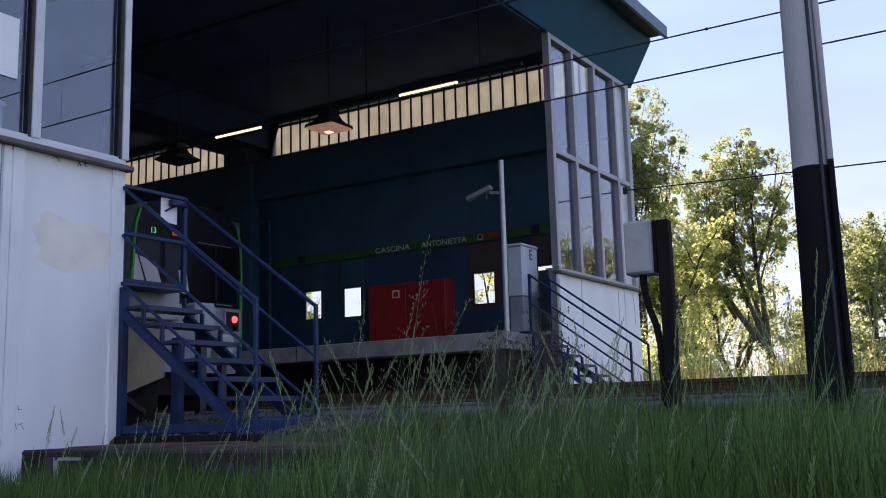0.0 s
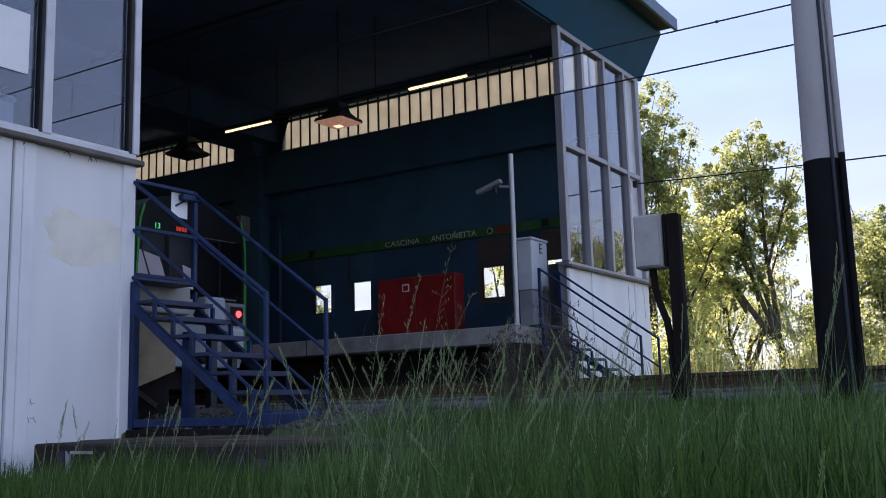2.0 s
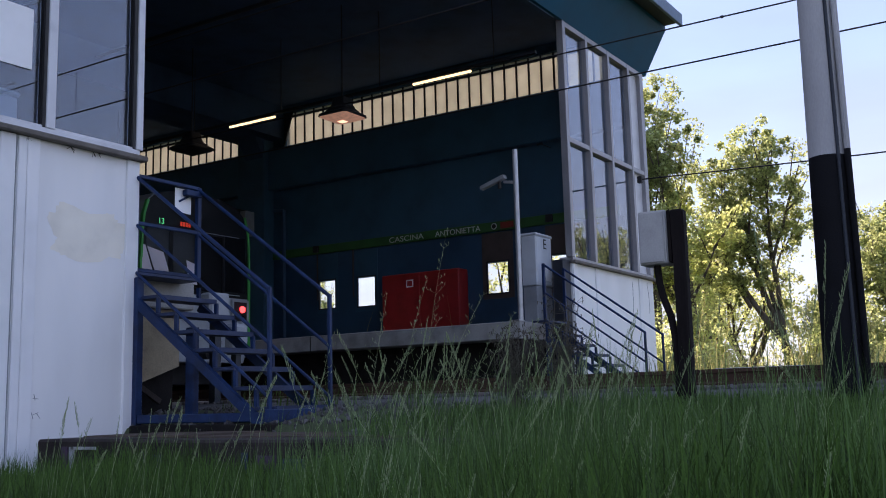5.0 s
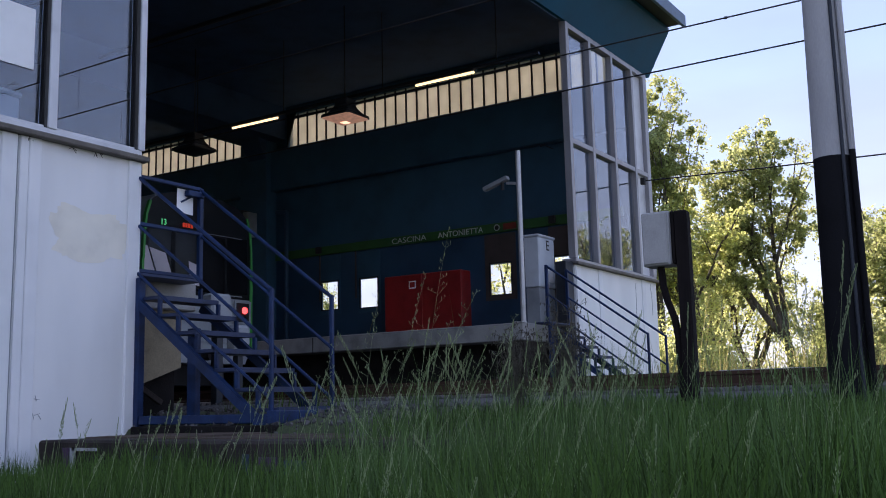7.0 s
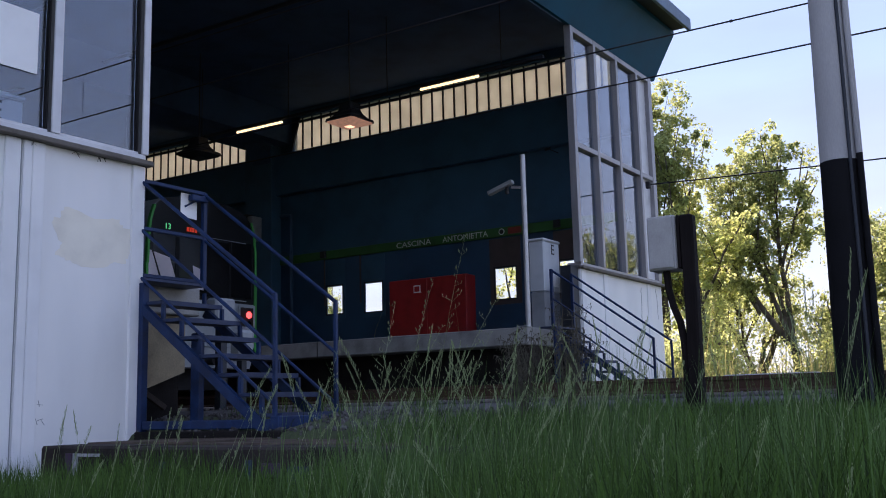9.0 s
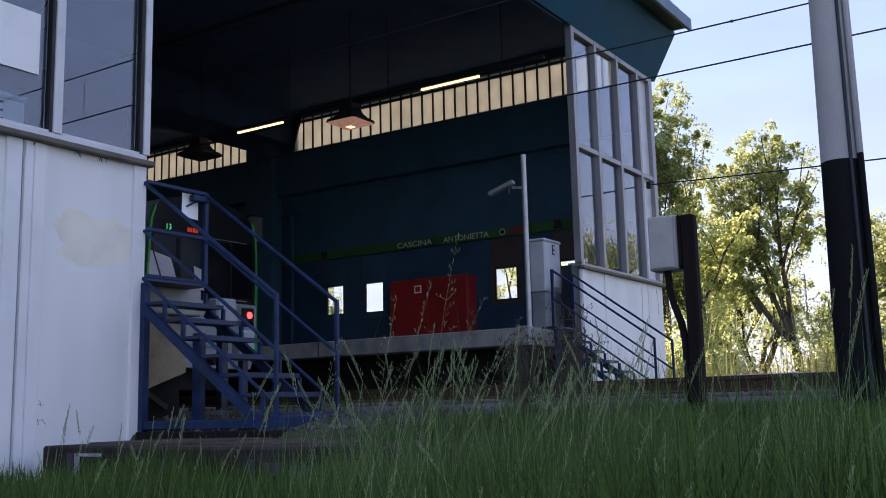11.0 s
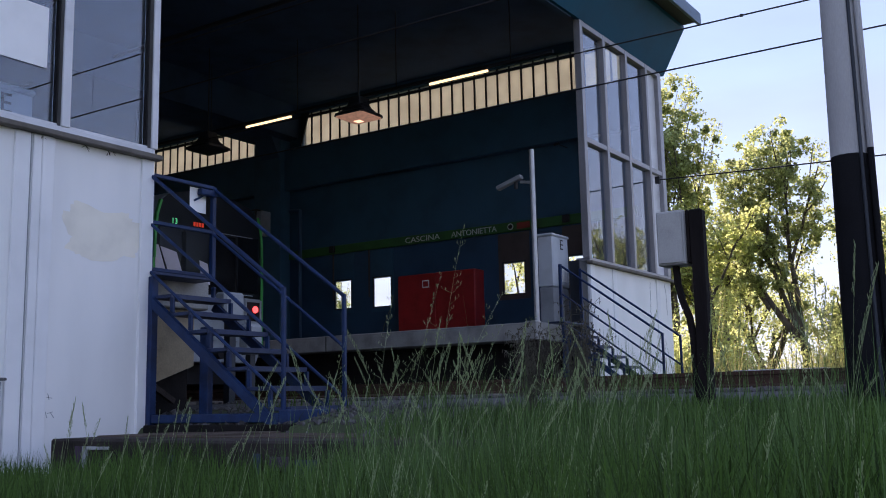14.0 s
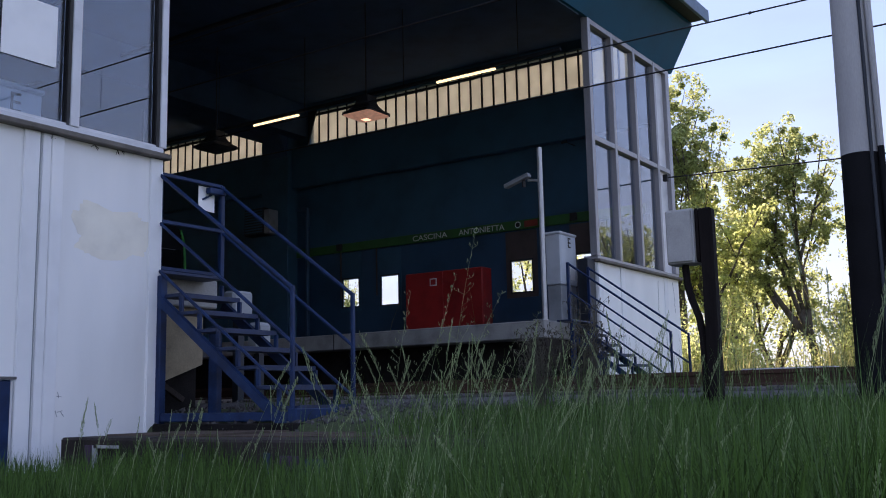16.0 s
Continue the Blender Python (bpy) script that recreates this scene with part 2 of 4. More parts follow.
WEEDDRY = mat("dry_weed_stem", (0.085, 0.078, 0.06), 0.9, spec=0.15, vary=0.3, scale=8, fine=60, bump=0.1)
PURPLE = mat("faded_paint_purple", (0.065, 0.035, 0.07), 0.8, vary=0.3, scale=6, fine=60, bump=0.1)
PALEPAINT = mat("faded_paint_pale", (0.38, 0.38, 0.40), 0.8, vary=0.3, scale=6, fine=60, bump=0.1)
BLUEPAINT = mat("faded_paint_blue", (0.03, 0.045, 0.08), 0.8, vary=0.3, scale=6, fine=60, bump=0.1)


# ---- building blocks ----
def put(name, bm, material, parent=None, label="", smooth=False):
    me = bpy.data.meshes.new(name)
    bm.normal_update()
    bm.to_mesh(me)
    bm.free()
    me.materials.append(material)
    if smooth:
        for p in me.polygons:
            p.use_smooth = True
    ob = new(name, me)
    if parent:
        ob.parent = parent
    if label:
        ob["label"] = label
    return ob


def part(name, bm, material, parent, label="", smooth=False):
    return put(name, bm, material, parent, label, smooth)


def thing(name, label, category, at=(0, 0, 0), group="", kind=""):
    ob = new(name)
    ob.location = at
    return tagged(ob, label, category, group, kind)


def box(bm, x0, x1, y0, y1, z0, z1, bevel=0.0):
    """A box between the given bounds, its edges eased by bevel."""
    fresh = bmesh.ops.create_cube(bm, size=1)["verts"]
    for v in fresh:
        v.co = Vector((x0 + (v.co.x + 0.5) * (x1 - x0), y0 + (v.co.y + 0.5) * (y1 - y0), z0 + (v.co.z + 0.5) * (z1 - z0)))
    if bevel:
        edges = {e for v in fresh for e in v.link_edges}
        bmesh.ops.bevel(bm, geom=list(edges), offset=bevel, segments=1, affect="EDGES")
    return bm


def B(*a, **k):
    return box(bmesh.new(), *a, **k)


def rod(bm, a, b, r, n=8, r2=None):
    """A round bar from a to b."""
    a, b = Vector(a), Vector(b)
    d = b - a
    m = Matrix.Translation((a + b) / 2) @ d.to_track_quat("Z", "Y").to_matrix().to_4x4()
    bmesh.ops.create_cone(bm, cap_ends=True, segments=n, radius1=r, radius2=r if r2 is None else r2, depth=d.length, matrix=m)
    return bm


def bar(bm, a, b, w, h, bevel=0.0):
    """A square bar from a to b, w wide sideways and h deep."""
    a, b = Vector(a), Vector(b)
    d = b - a
    side = d.cross(Vector((0, 0, 1)))
    side = side.normalized() if side.length > 1e-4 else Vector((1, 0, 0))
    up = side.cross(d).normalized()
    m = Matrix((side, d.normalized(), up)).transposed().to_4x4()
    m.translation = (a + b) / 2
    fresh = bmesh.ops.create_cube(bm, size=1)["verts"]
    for v in fresh:
        v.co = m @ Vector((v.co.x * w, v.co.y * d.length, v.co.z * h))
    if bevel:
        bmesh.ops.bevel(bm, geom=list({e for v in fresh for e in v.link_edges}), offset=bevel, segments=1, affect="EDGES")
    return bm


def prism(bm, outline, axis, a, b):
    """Extrudes a closed outline of (u, v) along an axis from a to b."""
    def at(u, v, w):
        return {"x": (w, u, v), "y": (u, w, v), "z": (u, v, w)}[axis]
    lo = [bm.verts.new(at(u, v, a)) for u, v in outline]
    hi = [bm.verts.new(at(u, v, b)) for u, v in outline]
    k = len(outline)
    bm.faces.new(lo)
    bm.faces.new(hi[::-1])
    for i in range(k):
        bm.faces.new((lo[i], hi[i], hi[(i + 1) % k], lo[(i + 1) % k]))
    bmesh.ops.recalc_face_normals(bm, faces=bm.faces[:])
    return bm


def wall_cells(plane, t0, t1, u0, u1, z0, z1, holes):
    """A wall across x (plane 'x') or y with openings (u0, u1, z0, z1) that go right through it."""
    bm = bmesh.new()
    zs = sorted({z0, z1, *[h[2] for h in holes], *[h[3] for h in holes]})
    for za, zb in zip(zs, zs[1:]):
        spans = sorted((h[0], h[1]) for h in holes if h[2] < zb - 1e-6 and h[3] > za + 1e-6)
        u = u0
        for a, b in spans + [(u1, u1)]:
            if a - u > 1e-4:
                box(bm, *((t0, t1, u, a) if plane == "x" else (u, a, t0, t1)), za, zb)
            u = max(u, b)
    return bm


def lettering(name, words, size, m, material, parent=None, width=None):
    cu = bpy.data.curves.new(name, "FONT")
    cu.body, cu.size, cu.extrude = words, size, 0.004
    tmp = new("tmp", cu)
    me = bpy.data.meshes.new_from_object(tmp.evaluated_get(bpy.context.evaluated_depsgraph_get()))
    bpy.data.objects.remove(tmp)
    bpy.data.curves.remove(cu)
    xs = [v.co.x for v in me.vertices]
    if width:
        k = width / (max(xs) - min(xs))
        for v in me.vertices:
            v.co.x = (v.co.x - min(xs)) * k
    me.materials.clear()
    me.materials.append(material)
    ob = new(name, me)
    ob.matrix_world = m
    if parent:
        ob.parent = parent
    return ob


FACE_MX = Matrix(((0, 0, -1, 0), (-1, 0, 0, 0), (0, 1, 0, 0), (0, 0, 0, 1)))   # writing on a wall that faces -X
FACE_MY = Matrix(((1, 0, 0, 0), (0, 0, -1, 0), (0, 1, 0, 0), (0, 0, 0, 1)))    # writing on a wall that faces -Y


# ---- the plan ----
GABLE = 8.5                 # plane of the hall's open end
DECK = 1.457                # platform level
XL, XR = 7.15, 17.62        # edges of the opening
XE = 22.25                  # outer side of the hall
SILL, TOP = 2.72, 7.735      # window ledge and head of the glazed ends
HALL_END = 45.0
RAIL_TOP = 0.24


def smooth01(v):
    v = min(1.0, max(0.0, v))
    return v * v * (3 - 2 * v)


def ground_z(x, y):
    if x > 60 or x < -30 or abs(y) > 60:
        return -0.25
    z = -0.68 + 0.40 * smooth01((x - 5.72 - 1.1 * smooth01((y - 4.9) / 0.5)) / 0.2)
    z += 0.24 * smooth01((x - 5.9) / 2.4)
    z -= 0.1 * smooth01((x - 20) / 10)
    return z + 0.03 * noise.noise((x * 0.7, y * 0.7, 0))


def make_ground():
    bm = bmesh.new()
    xs = [-900, -200, -60, -30, -12, -5] + [i * 0.35 for i in range(-6, 70)] + [26, 30, 36, 44, 55, 80, 150, 400, 1200]
    ys = [-900, -200, -60, -30, -15, -9] + [i * 0.5 for i in range(-14, 20)] + [11, 14, 18, 25, 35, 50, 80, 150, 400, 1200]
    grid = [[bm.verts.new((x, y, ground_z(x, y))) for y in ys] for x in xs]
    for i in range(len(xs) - 1):
        for j in range(len(ys) - 1):
            bm.faces.new((grid[i][j], grid[i + 1][j], grid[i + 1][j + 1], grid[i][j + 1]))
    tagged(put("ground", bm, SOIL, smooth=True), "grassy soil sloping up to the trackbed", "ground", kind="structure")


def make_trackbed():
    bm = prism(bmesh.new(), [(8.0, -0.12), (8.7, 0.04), (16.2, 0.04), (16.9, -0.1), (16.9, -0.4), (8.0, -0.4)], "y", -60, 60)
    tagged(put("trackbed", bm, BALLAST), "grey ballast bed under two metro tracks", "trackbed", kind="structure")
    rng = random.Random(5)
    bm = bmesh.new()
    for _ in range(5200):
        x, y = rng.uniform(6.4, 16.6), rng.uniform(-1.0, 9.4)
        if rng.random() < 0.5:
            x = rng.uniform(6.2, 9.6)
        z = max(ground_z(x, y), 0.04 if 8.7 < x < 16.3 else -1)
        r = rng.uniform(0.018, 0.045)
        m = pose(x, y, z + r * 0.3, rng.uniform(0, 360), rng.uniform(0, 360), rng.uniform(0, 360)) @ Matrix.Diagonal((1, rng.uniform(0.6, 1), rng.uniform(0.5, 0.9), 1))
        vs = [bm.verts.new(m @ (Vector(c) * r)) for c in ((1, 0, 0), (-1, 0.2, 0), (0, 1, 0), (0.1, -1, 0), (0, 0, 1), (0, 0.1, -1))]
        for a, b, c in ((0, 2, 4), (2, 1, 4), (1, 3, 4), (3, 0, 4), (2, 0, 5), (1, 2, 5), (3, 1, 5), (0, 3, 5)):
            bm.faces.new((vs[a], vs[b], vs[c]))
    tagged(put("ballast_stones", bm, BALLAST), "loose grey ballast stones along the tracks", "ballast", kind="stuff")


def make_track(cx, label):
    tr = thing("railway_track", label, "railway track", (cx, 0, 0), "metro tracks")
    for s in (-0.75, 0.75):
        prof = [(s - 0.07, 0.085), (s + 0.07, 0.085), (s + 0.07, 0.10), (s + 0.012, 0.12), (s + 0.012, 0.195), (s + 0.036, 0.205), (s + 0.036, RAIL_TOP),
                (s - 0.036, RAIL_TOP), (s - 0.036, 0.205), (s - 0.012, 0.195), (s - 0.012, 0.12), (s - 0.07, 0.10)]
        part("rail", prism(bmesh.new(), prof, "y", -60, 60), RAILM, tr)
    first = None
    for i in range(44):
        y = -4.0 + i * 0.6
        if first is None:
            first = part("sleeper", B(-1.25, 1.25, -0.12, 0.12, -0.05, 0.087, bevel=0.015), SLEEPER, tr)
            first.location.y = y
        else:
            o = new("sleeper", first.data)
            o.parent, o.location.y = tr, y


# ---- the hall ----
def make_wing(x0, x1, sill_material, name, label):
    """A glazed end wall on a white base, with a ledge and a sill."""
    base = wall_cells("y", GABLE, GABLE + 0.25, x0, x1, -0.9, SILL - 0.06, [])
    w = tagged(put(name, base, WHITE_STREAK), label, "wall", kind="structure")
    part("ledge", B(x0 - 0.04, x1 + 0.06, GABLE - 0.10, GABLE + 0.02, SILL - 0.06, SILL, bevel=0.012), LEDGE, w, "weathered grey ledge")
    part("sill", B(x0, x1, GABLE - 0.03, GABLE + 0.28, SILL + 0.002, SILL + 0.07, bevel=0.008), sill_material, w)
    return w


def mullion(parent, x, z0, z1, wide=0.11, material=None):
    part("mullion", B(x - wide / 2, x + wide / 2, GABLE - 0.04, GABLE + 0.11, z0, z1, bevel=0.006), material or ALU, parent)


def make_right_wing():
    w = make_wing(XR + 0.3, XE, ALU, "wall_east_end", "white rendered end wall under aluminium-framed glazing")
    z0 = SILL + 0.07
    xs = [17.945, 19.045, 20.205, 21.35, XE - 0.10]
    for i, x in enumerate(xs):
        mullion(w, x, z0, TOP, (0.13, 0.11, 0.105, 0.10, 0.2)[i])
    for a, b in zip(xs, xs[1:]):
        part("transom", B(a + 0.06, b - 0.06, GABLE - 0.03, GABLE + 0.15, 5.16, 5.265, bevel=0.006), ALU, w)
        part("head", B(a + 0.06, b - 0.06, GABLE - 0.035, GABLE + 0.15, TOP - 0.13, TOP - 0.002, bevel=0.006), ALU, w)
        solid = b == xs[-1]
        for lo, hi in ((z0, 5.16), (5.265, TOP - 0.13)):
            p = part("pane", B(a + 0.05, b - 0.05, GABLE + 0.06, GABLE + 0.072, lo, hi), ALU_PALE if solid else GLASS, w,
                     "grey metal infill panel" if solid else "reflecting window pane")
            p.visible_shadow = solid
    # white pilasters and stains of the base
    for x in (XR + 0.31, 19.0, 21.35):
        part("pilaster", B(x, x + 0.2, GABLE - 0.025, GABLE + 0.01, -0.9, SILL - 0.062, bevel=0.006), WHITE, w)
    rng = random.Random(14)
    for x, z0s, z1s in ((21.02, 1.75, 2.55), (19.2, 2.3, 2.62), (21.9, 1.9, 2.6)):
        crack = bmesh.new()
        p = Vector((x, GABLE - 0.001, z1s))
        while p.z > z0s:
            q = p + Vector((rng.uniform(-0.03, 0.03), 0, -rng.uniform(0.05, 0.12)))
            bar(crack, p, q, 0.012, 0.006)
            p = q
        part("stain_streak", crack, GREYLOW, w, "grey drip streak down the render")
    part("blue_upright", B(XR - 0.08, XR + 0.255, GABLE + 0.02, GABLE + 0.25, -0.6, SILL - 0.02, bevel=0.01), STEEL, w, "dark steel upright")


def make_left_wing():
    w = make_wing(2.5, XL - 0.05, ALU_PALE, "wall_west_end", "white rendered end wall under aluminium-framed glazing")
    z0 = SILL + 0.07
    xs = [2.6, 4.85, 5.965, XL - 0.065]
    for i, x in enumerate(xs):
        xa, xb = (x - 0.04, x + 0.045) if i == 3 else (x - 0.042, x + 0.058)
        part("mullion", B(xa, xb, GABLE - 0.04, GABLE - 0.012, z0, TOP, bevel=0.006), ALU_PALE, w, "pale aluminium mullion")
        # shade on the mullion's side faces is painted by this darker colour
        part("frame", B(xa + 0.004, xb - 0.004, GABLE - 0.011, GABLE + 0.045, z0, TOP), DARKALU, w)
        part("gasket", B(xa - 0.012, xb + 0.012, GABLE + 0.046, GABLE + 0.11, z0, TOP - 0.135), BLACK, w)
    for a, b in zip(xs, xs[1:]):
        part("head", B(a + 0.07, b - 0.07, GABLE - 0.035, GABLE + 0.15, TOP - 0.13, TOP - 0.002, bevel=0.006), ALU, w)
        part("bottom_rail", B(a + 0.06, b - 0.06, GABLE + 0.01, GABLE + 0.05, z0 + 0.001, z0 + 0.03), ALU_PALE, w)
        part("pane", B(a + 0.072, b - 0.072, GABLE + 0.072, GABLE + 0.092, z0 + 0.032, TOP - 0.137), GLASS, w, "reflecting window pane").visible_shadow = False
    for xa, xb in ((5.44, 5.606), (5.638, 5.73), (5.735, 5.872), (6.935, 7.10)):
        part("pilaster", B(xa, xb, GABLE - 0.03, GABLE + 0.01, -0.9, SILL - 0.062, bevel=0.008), WHITE, w)
    part("joint", B(5.614, 5.628, GABLE - 0.006, GABLE + 0.01, -0.9, SILL - 0.062), GREYLOW, w, "dark gap between panels")
    patch = bmesh.new()
    rng = random.Random(3)
    ring = []
    for i in range(60):
        a = i / 60 * math.tau
        k = 1 + 0.10 * math.sin(3 * a + 1) + 0.09 * math.sin(7 * a) + rng.uniform(-0.06, 0.06)
        ring.append((6.48 + 0.46 * k * math.copysign(abs(math.cos(a)) ** 0.6, math.cos(a)), 1.79 + 0.26 * k * math.copysign(abs(math.sin(a)) ** 0.6, math.sin(a))))
    prism(patch, ring, "y", GABLE - 0.002, GABLE + 0.002)
    scrawl = bmesh.new()
    for i in range(9):
        a = rng.uniform(0, math.tau)
        cx, cz = 5.90 + rng.uniform(-0.05, 0.05), 0.05 + rng.uniform(-0.08, 0.08)
        bar(scrawl, (cx, GABLE - 0.002, cz), (cx + 0.06 * math.cos(a), GABLE - 0.002, cz + 0.06 * math.sin(a)), 0.004, 0.004)
    part("scrawl", scrawl, GREYLOW, w, "small grey scrawl on the render")
    twigs = bmesh.new()
    for x in (6.22, 6.50, 6.56, 5.72):
        for i in range(4):
            rod(twigs, (x, GABLE - 0.02, SILL - 0.065), (x + rng.uniform(-0.05, 0.05), GABLE - rng.uniform(0.02, 0.06), SILL - 0.065 - rng.uniform(0.01, 0.06)), 0.003, 4)
    part("nest_twigs", twigs, TARWOOD, w, "dark twigs caught under the ledge")
    part("paint_patch", patch, CREAM, w, "cream patch of touched-up paint")
    part("blue_panel", B(4.6, 5.393, GABLE - 0.05, GABLE - 0.004, -0.68, 0.28, bevel=0.01), STAIRBLUE, w, "blue painted steel panel")
    part("panel_cap", B(4.6, 5.43, GABLE - 0.08, GABLE - 0.034, 0.283, 0.31, bevel=0.005), DARKALU, w, "dark cap over the panel")


def make_hall():
    # side wall with its strip of milky panels and its doors' windows
    wins = [(17.80, 18.38, 2.70, 3.50), (16.40, 17.00, 2.67, 3.48), (12.19, 12.80, 2.69, 3.49), (10.30, 10.96, 2.70, 3.50)]
    strips = [(9.3, 19.75, 7.70, 8.72), (21.35, 31.0, 7.70, 8.72)]
    def side(y):
        return 0.15 if y < 15 else 0.09
    east = wall_cells("x", 22.0, XE, GABLE + 0.25, HALL_END, -0.6, 9.0, [(a, b + 0.22, lo, hi + 0.02) for a, b, lo, hi in wins] + strips)
    e = tagged(put("wall_east", east, NAVY), "dark blue painted hall wall behind the platform", "wall", kind="structure")
    part("gusset", prism(bmesh.new(), [(19.75, 7.7), (19.75, 8.72), (19.42, 8.72)], "x", 21.99, 22.035), STEEL, e)
    part("upper_beam", B(21.72, 21.998, GABLE + 0.3, HALL_END, 6.36, 7.62, bevel=0.02), NAVY, e)
    for a, b, lo, hi in strips:
        n = int(round((b - a) / 0.363))
        for i in range(n):
            ya, yb = a + (b - a) * i / n, a + (b - a) * (i + 1) / n
            part("milky_pane", B(22.10, 22.115, ya + 0.02, yb - 0.02, lo + 0.01, hi - 0.14), PANEL, e)
            part("milky_pane", B(22.10, 22.115, ya + 0.02, yb - 0.02, hi - 0.10, hi - 0.01), PANEL, e)
            part("glazing_bar", B(22.07, 22.125, ya - 0.021, ya + 0.021, lo, hi), STEEL, e)
        part("glazing_rail", B(22.066, 22.128, a, b, hi - 0.135, hi - 0.105), STEEL, e)
    for ya, yb, lo, hi in wins:
        part("door_panel", wall_cells("x", 21.955, 21.996, ya - side(ya), yb + side(ya), lo - 0.14, 4.25, [(ya, yb, lo, hi)]), BROWN if ya < 15 else NAVY, e, "dark brown door surround" if ya < 15 else "dark blue window surround")
        f = wall_cells("x", 21.94, 21.953, ya - 0.03, yb + 0.03, lo - 0.03, hi + 0.03, [(ya + 0.004, yb - 0.004, lo + 0.004, hi - 0.004)])
        fr = part("window_frame", f, STEEL, e)
        pn = part("window_pane", B(21.972, 21.978, ya, yb, lo, hi), CLEAR, e)
        pn.visible_shadow = False
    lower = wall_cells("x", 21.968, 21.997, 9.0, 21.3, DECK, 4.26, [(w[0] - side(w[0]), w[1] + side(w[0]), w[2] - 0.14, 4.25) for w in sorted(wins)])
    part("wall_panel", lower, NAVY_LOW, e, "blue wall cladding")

    west = wall_cells("x", 2.5, 2.75, GABLE + 0.25, HALL_END, -0.6, 9.0, [(9.3, 31.0, 7.70, 8.72)])
    ww = tagged(put("wall_west", west, NAVY), "dark blue painted hall wall", "wall", kind="structure")
    part("milky_pane", B(2.62, 2.64, 9.3, 31.0, 7.70, 8.72), PANEL, ww)
    end = wall_cells("y", HALL_END, HALL_END + 0.25, 2.5, XE, -0.6, 9.0, [(XL, XR, -0.6, 7.6)])
    tagged(put("wall_north", end, NAVY), "dark blue hall end wall with a track opening", "wall", kind="structure")
    tagged(put("ceiling", B(2.5, XE, GABLE + 0.02, HALL_END + 0.25, 8.95, 9.12), CEIL), "dark ceiling of the station hall", "ceiling", kind="structure")

    roof = tagged(put("roof", B(2.2, XE + 0.12, 7.75, HALL_END + 0.4, 9.13, 9.25), CAP), "flat roof with a sloping teal eave", "roof", kind="structure")
    eave = prism(bmesh.new(), [(GABLE - 0.045, TOP - 0.02), (7.88, 8.76), (7.88, 8.85), (GABLE + 0.02, 8.85), (GABLE + 0.02, TOP - 0.02)], "x", 2.3, XE + 0.2)
    part("eave_panel", eave, TEAL, roof, "teal sheet-metal eave")
    part("eave_lip", B(XL - 0.02, XR, GABLE + 0.0225, GABLE + 0.14, TOP - 0.05, 8.85), CEIL, roof)
    part("soffit", B(2.3, XE + 0.16, 7.5, 8.0, 8.86, 8.9), STEEL, roof)
    part("roof_edge", B(2.2, XE + 0.18, 7.44, 7.52, 8.76, 9.06, bevel=0.01), CAP, roof, "blue-grey metal roof edge")
    part("roof_edge", B(XE + 0.12, XE + 0.18, 7.523, HALL_END, 8.86, 9.06, bevel=0.01), CAP, roof)

    for y in (20.55, 33.0):
        bm = B(2.76, 21.99, y - 0.75, y + 0.8, 7.95, 8.94)
        bm = prism(bm, [(21.99, 6.6), (21.99, 7.94), (21.2, 7.94)], "y", y - 0.35, y + 0.35)
        b = tagged(put("roof_beam", bm, CEIL), "dark portal beam across the hall", "beam", kind="structure")
        part("column", B(21.55, 21.99, y - 0.40, y + 0.7, DECK, 7.9, bevel=0.02), NAVY, b)
    for x in (9.5, 12.3, 15.2):
        rod_b = rod(bmesh.new(), (x, GABLE + 0.2, 8.6), (x, HALL_END, 8.6), 0.05)
        tagged(put("ceiling_pipe", rod_b, STEEL), "dark pipe run under the ceiling", "pipe", group="ceiling pipes")


def make_platforms():
    p = tagged(put("platform_east", B(16.4, 21.95, 8.9, HALL_END, DECK - 0.33, DECK, bevel=0.015), CONC), "grey concrete platform with a worn edge", "platform", kind="structure")
    # wall colour carries the shade below the overhanging slab
    part("platform_base", B(16.95, 21.95, 9.0, HALL_END, -0.4, DECK - 0.335), SHADE_CONC, p, "recessed platform wall, shade painted into its colour")
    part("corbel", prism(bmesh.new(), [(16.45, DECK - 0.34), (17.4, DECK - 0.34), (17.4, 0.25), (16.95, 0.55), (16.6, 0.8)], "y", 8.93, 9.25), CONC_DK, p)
    q = tagged(put("platform_west", B(2.76, 8.2, 8.78, HALL_END, DECK - 0.33, DECK, bevel=0.015), CONC), "grey concrete platform with a worn edge", "platform", kind="structure")
    part("platform_base", B(2.76, 8.08, 9.0, HALL_END, -0.2, DECK - 0.335), SHADE_CONC, q, "recessed platform wall, shade painted into its colour")
    for y in (14.0, 19.0, 24.0):
        part("platform_joint", B(16.395, 16.41, y - 0.012, y + 0.012, DECK - 0.33, DECK - 0.01), BLACK, p)


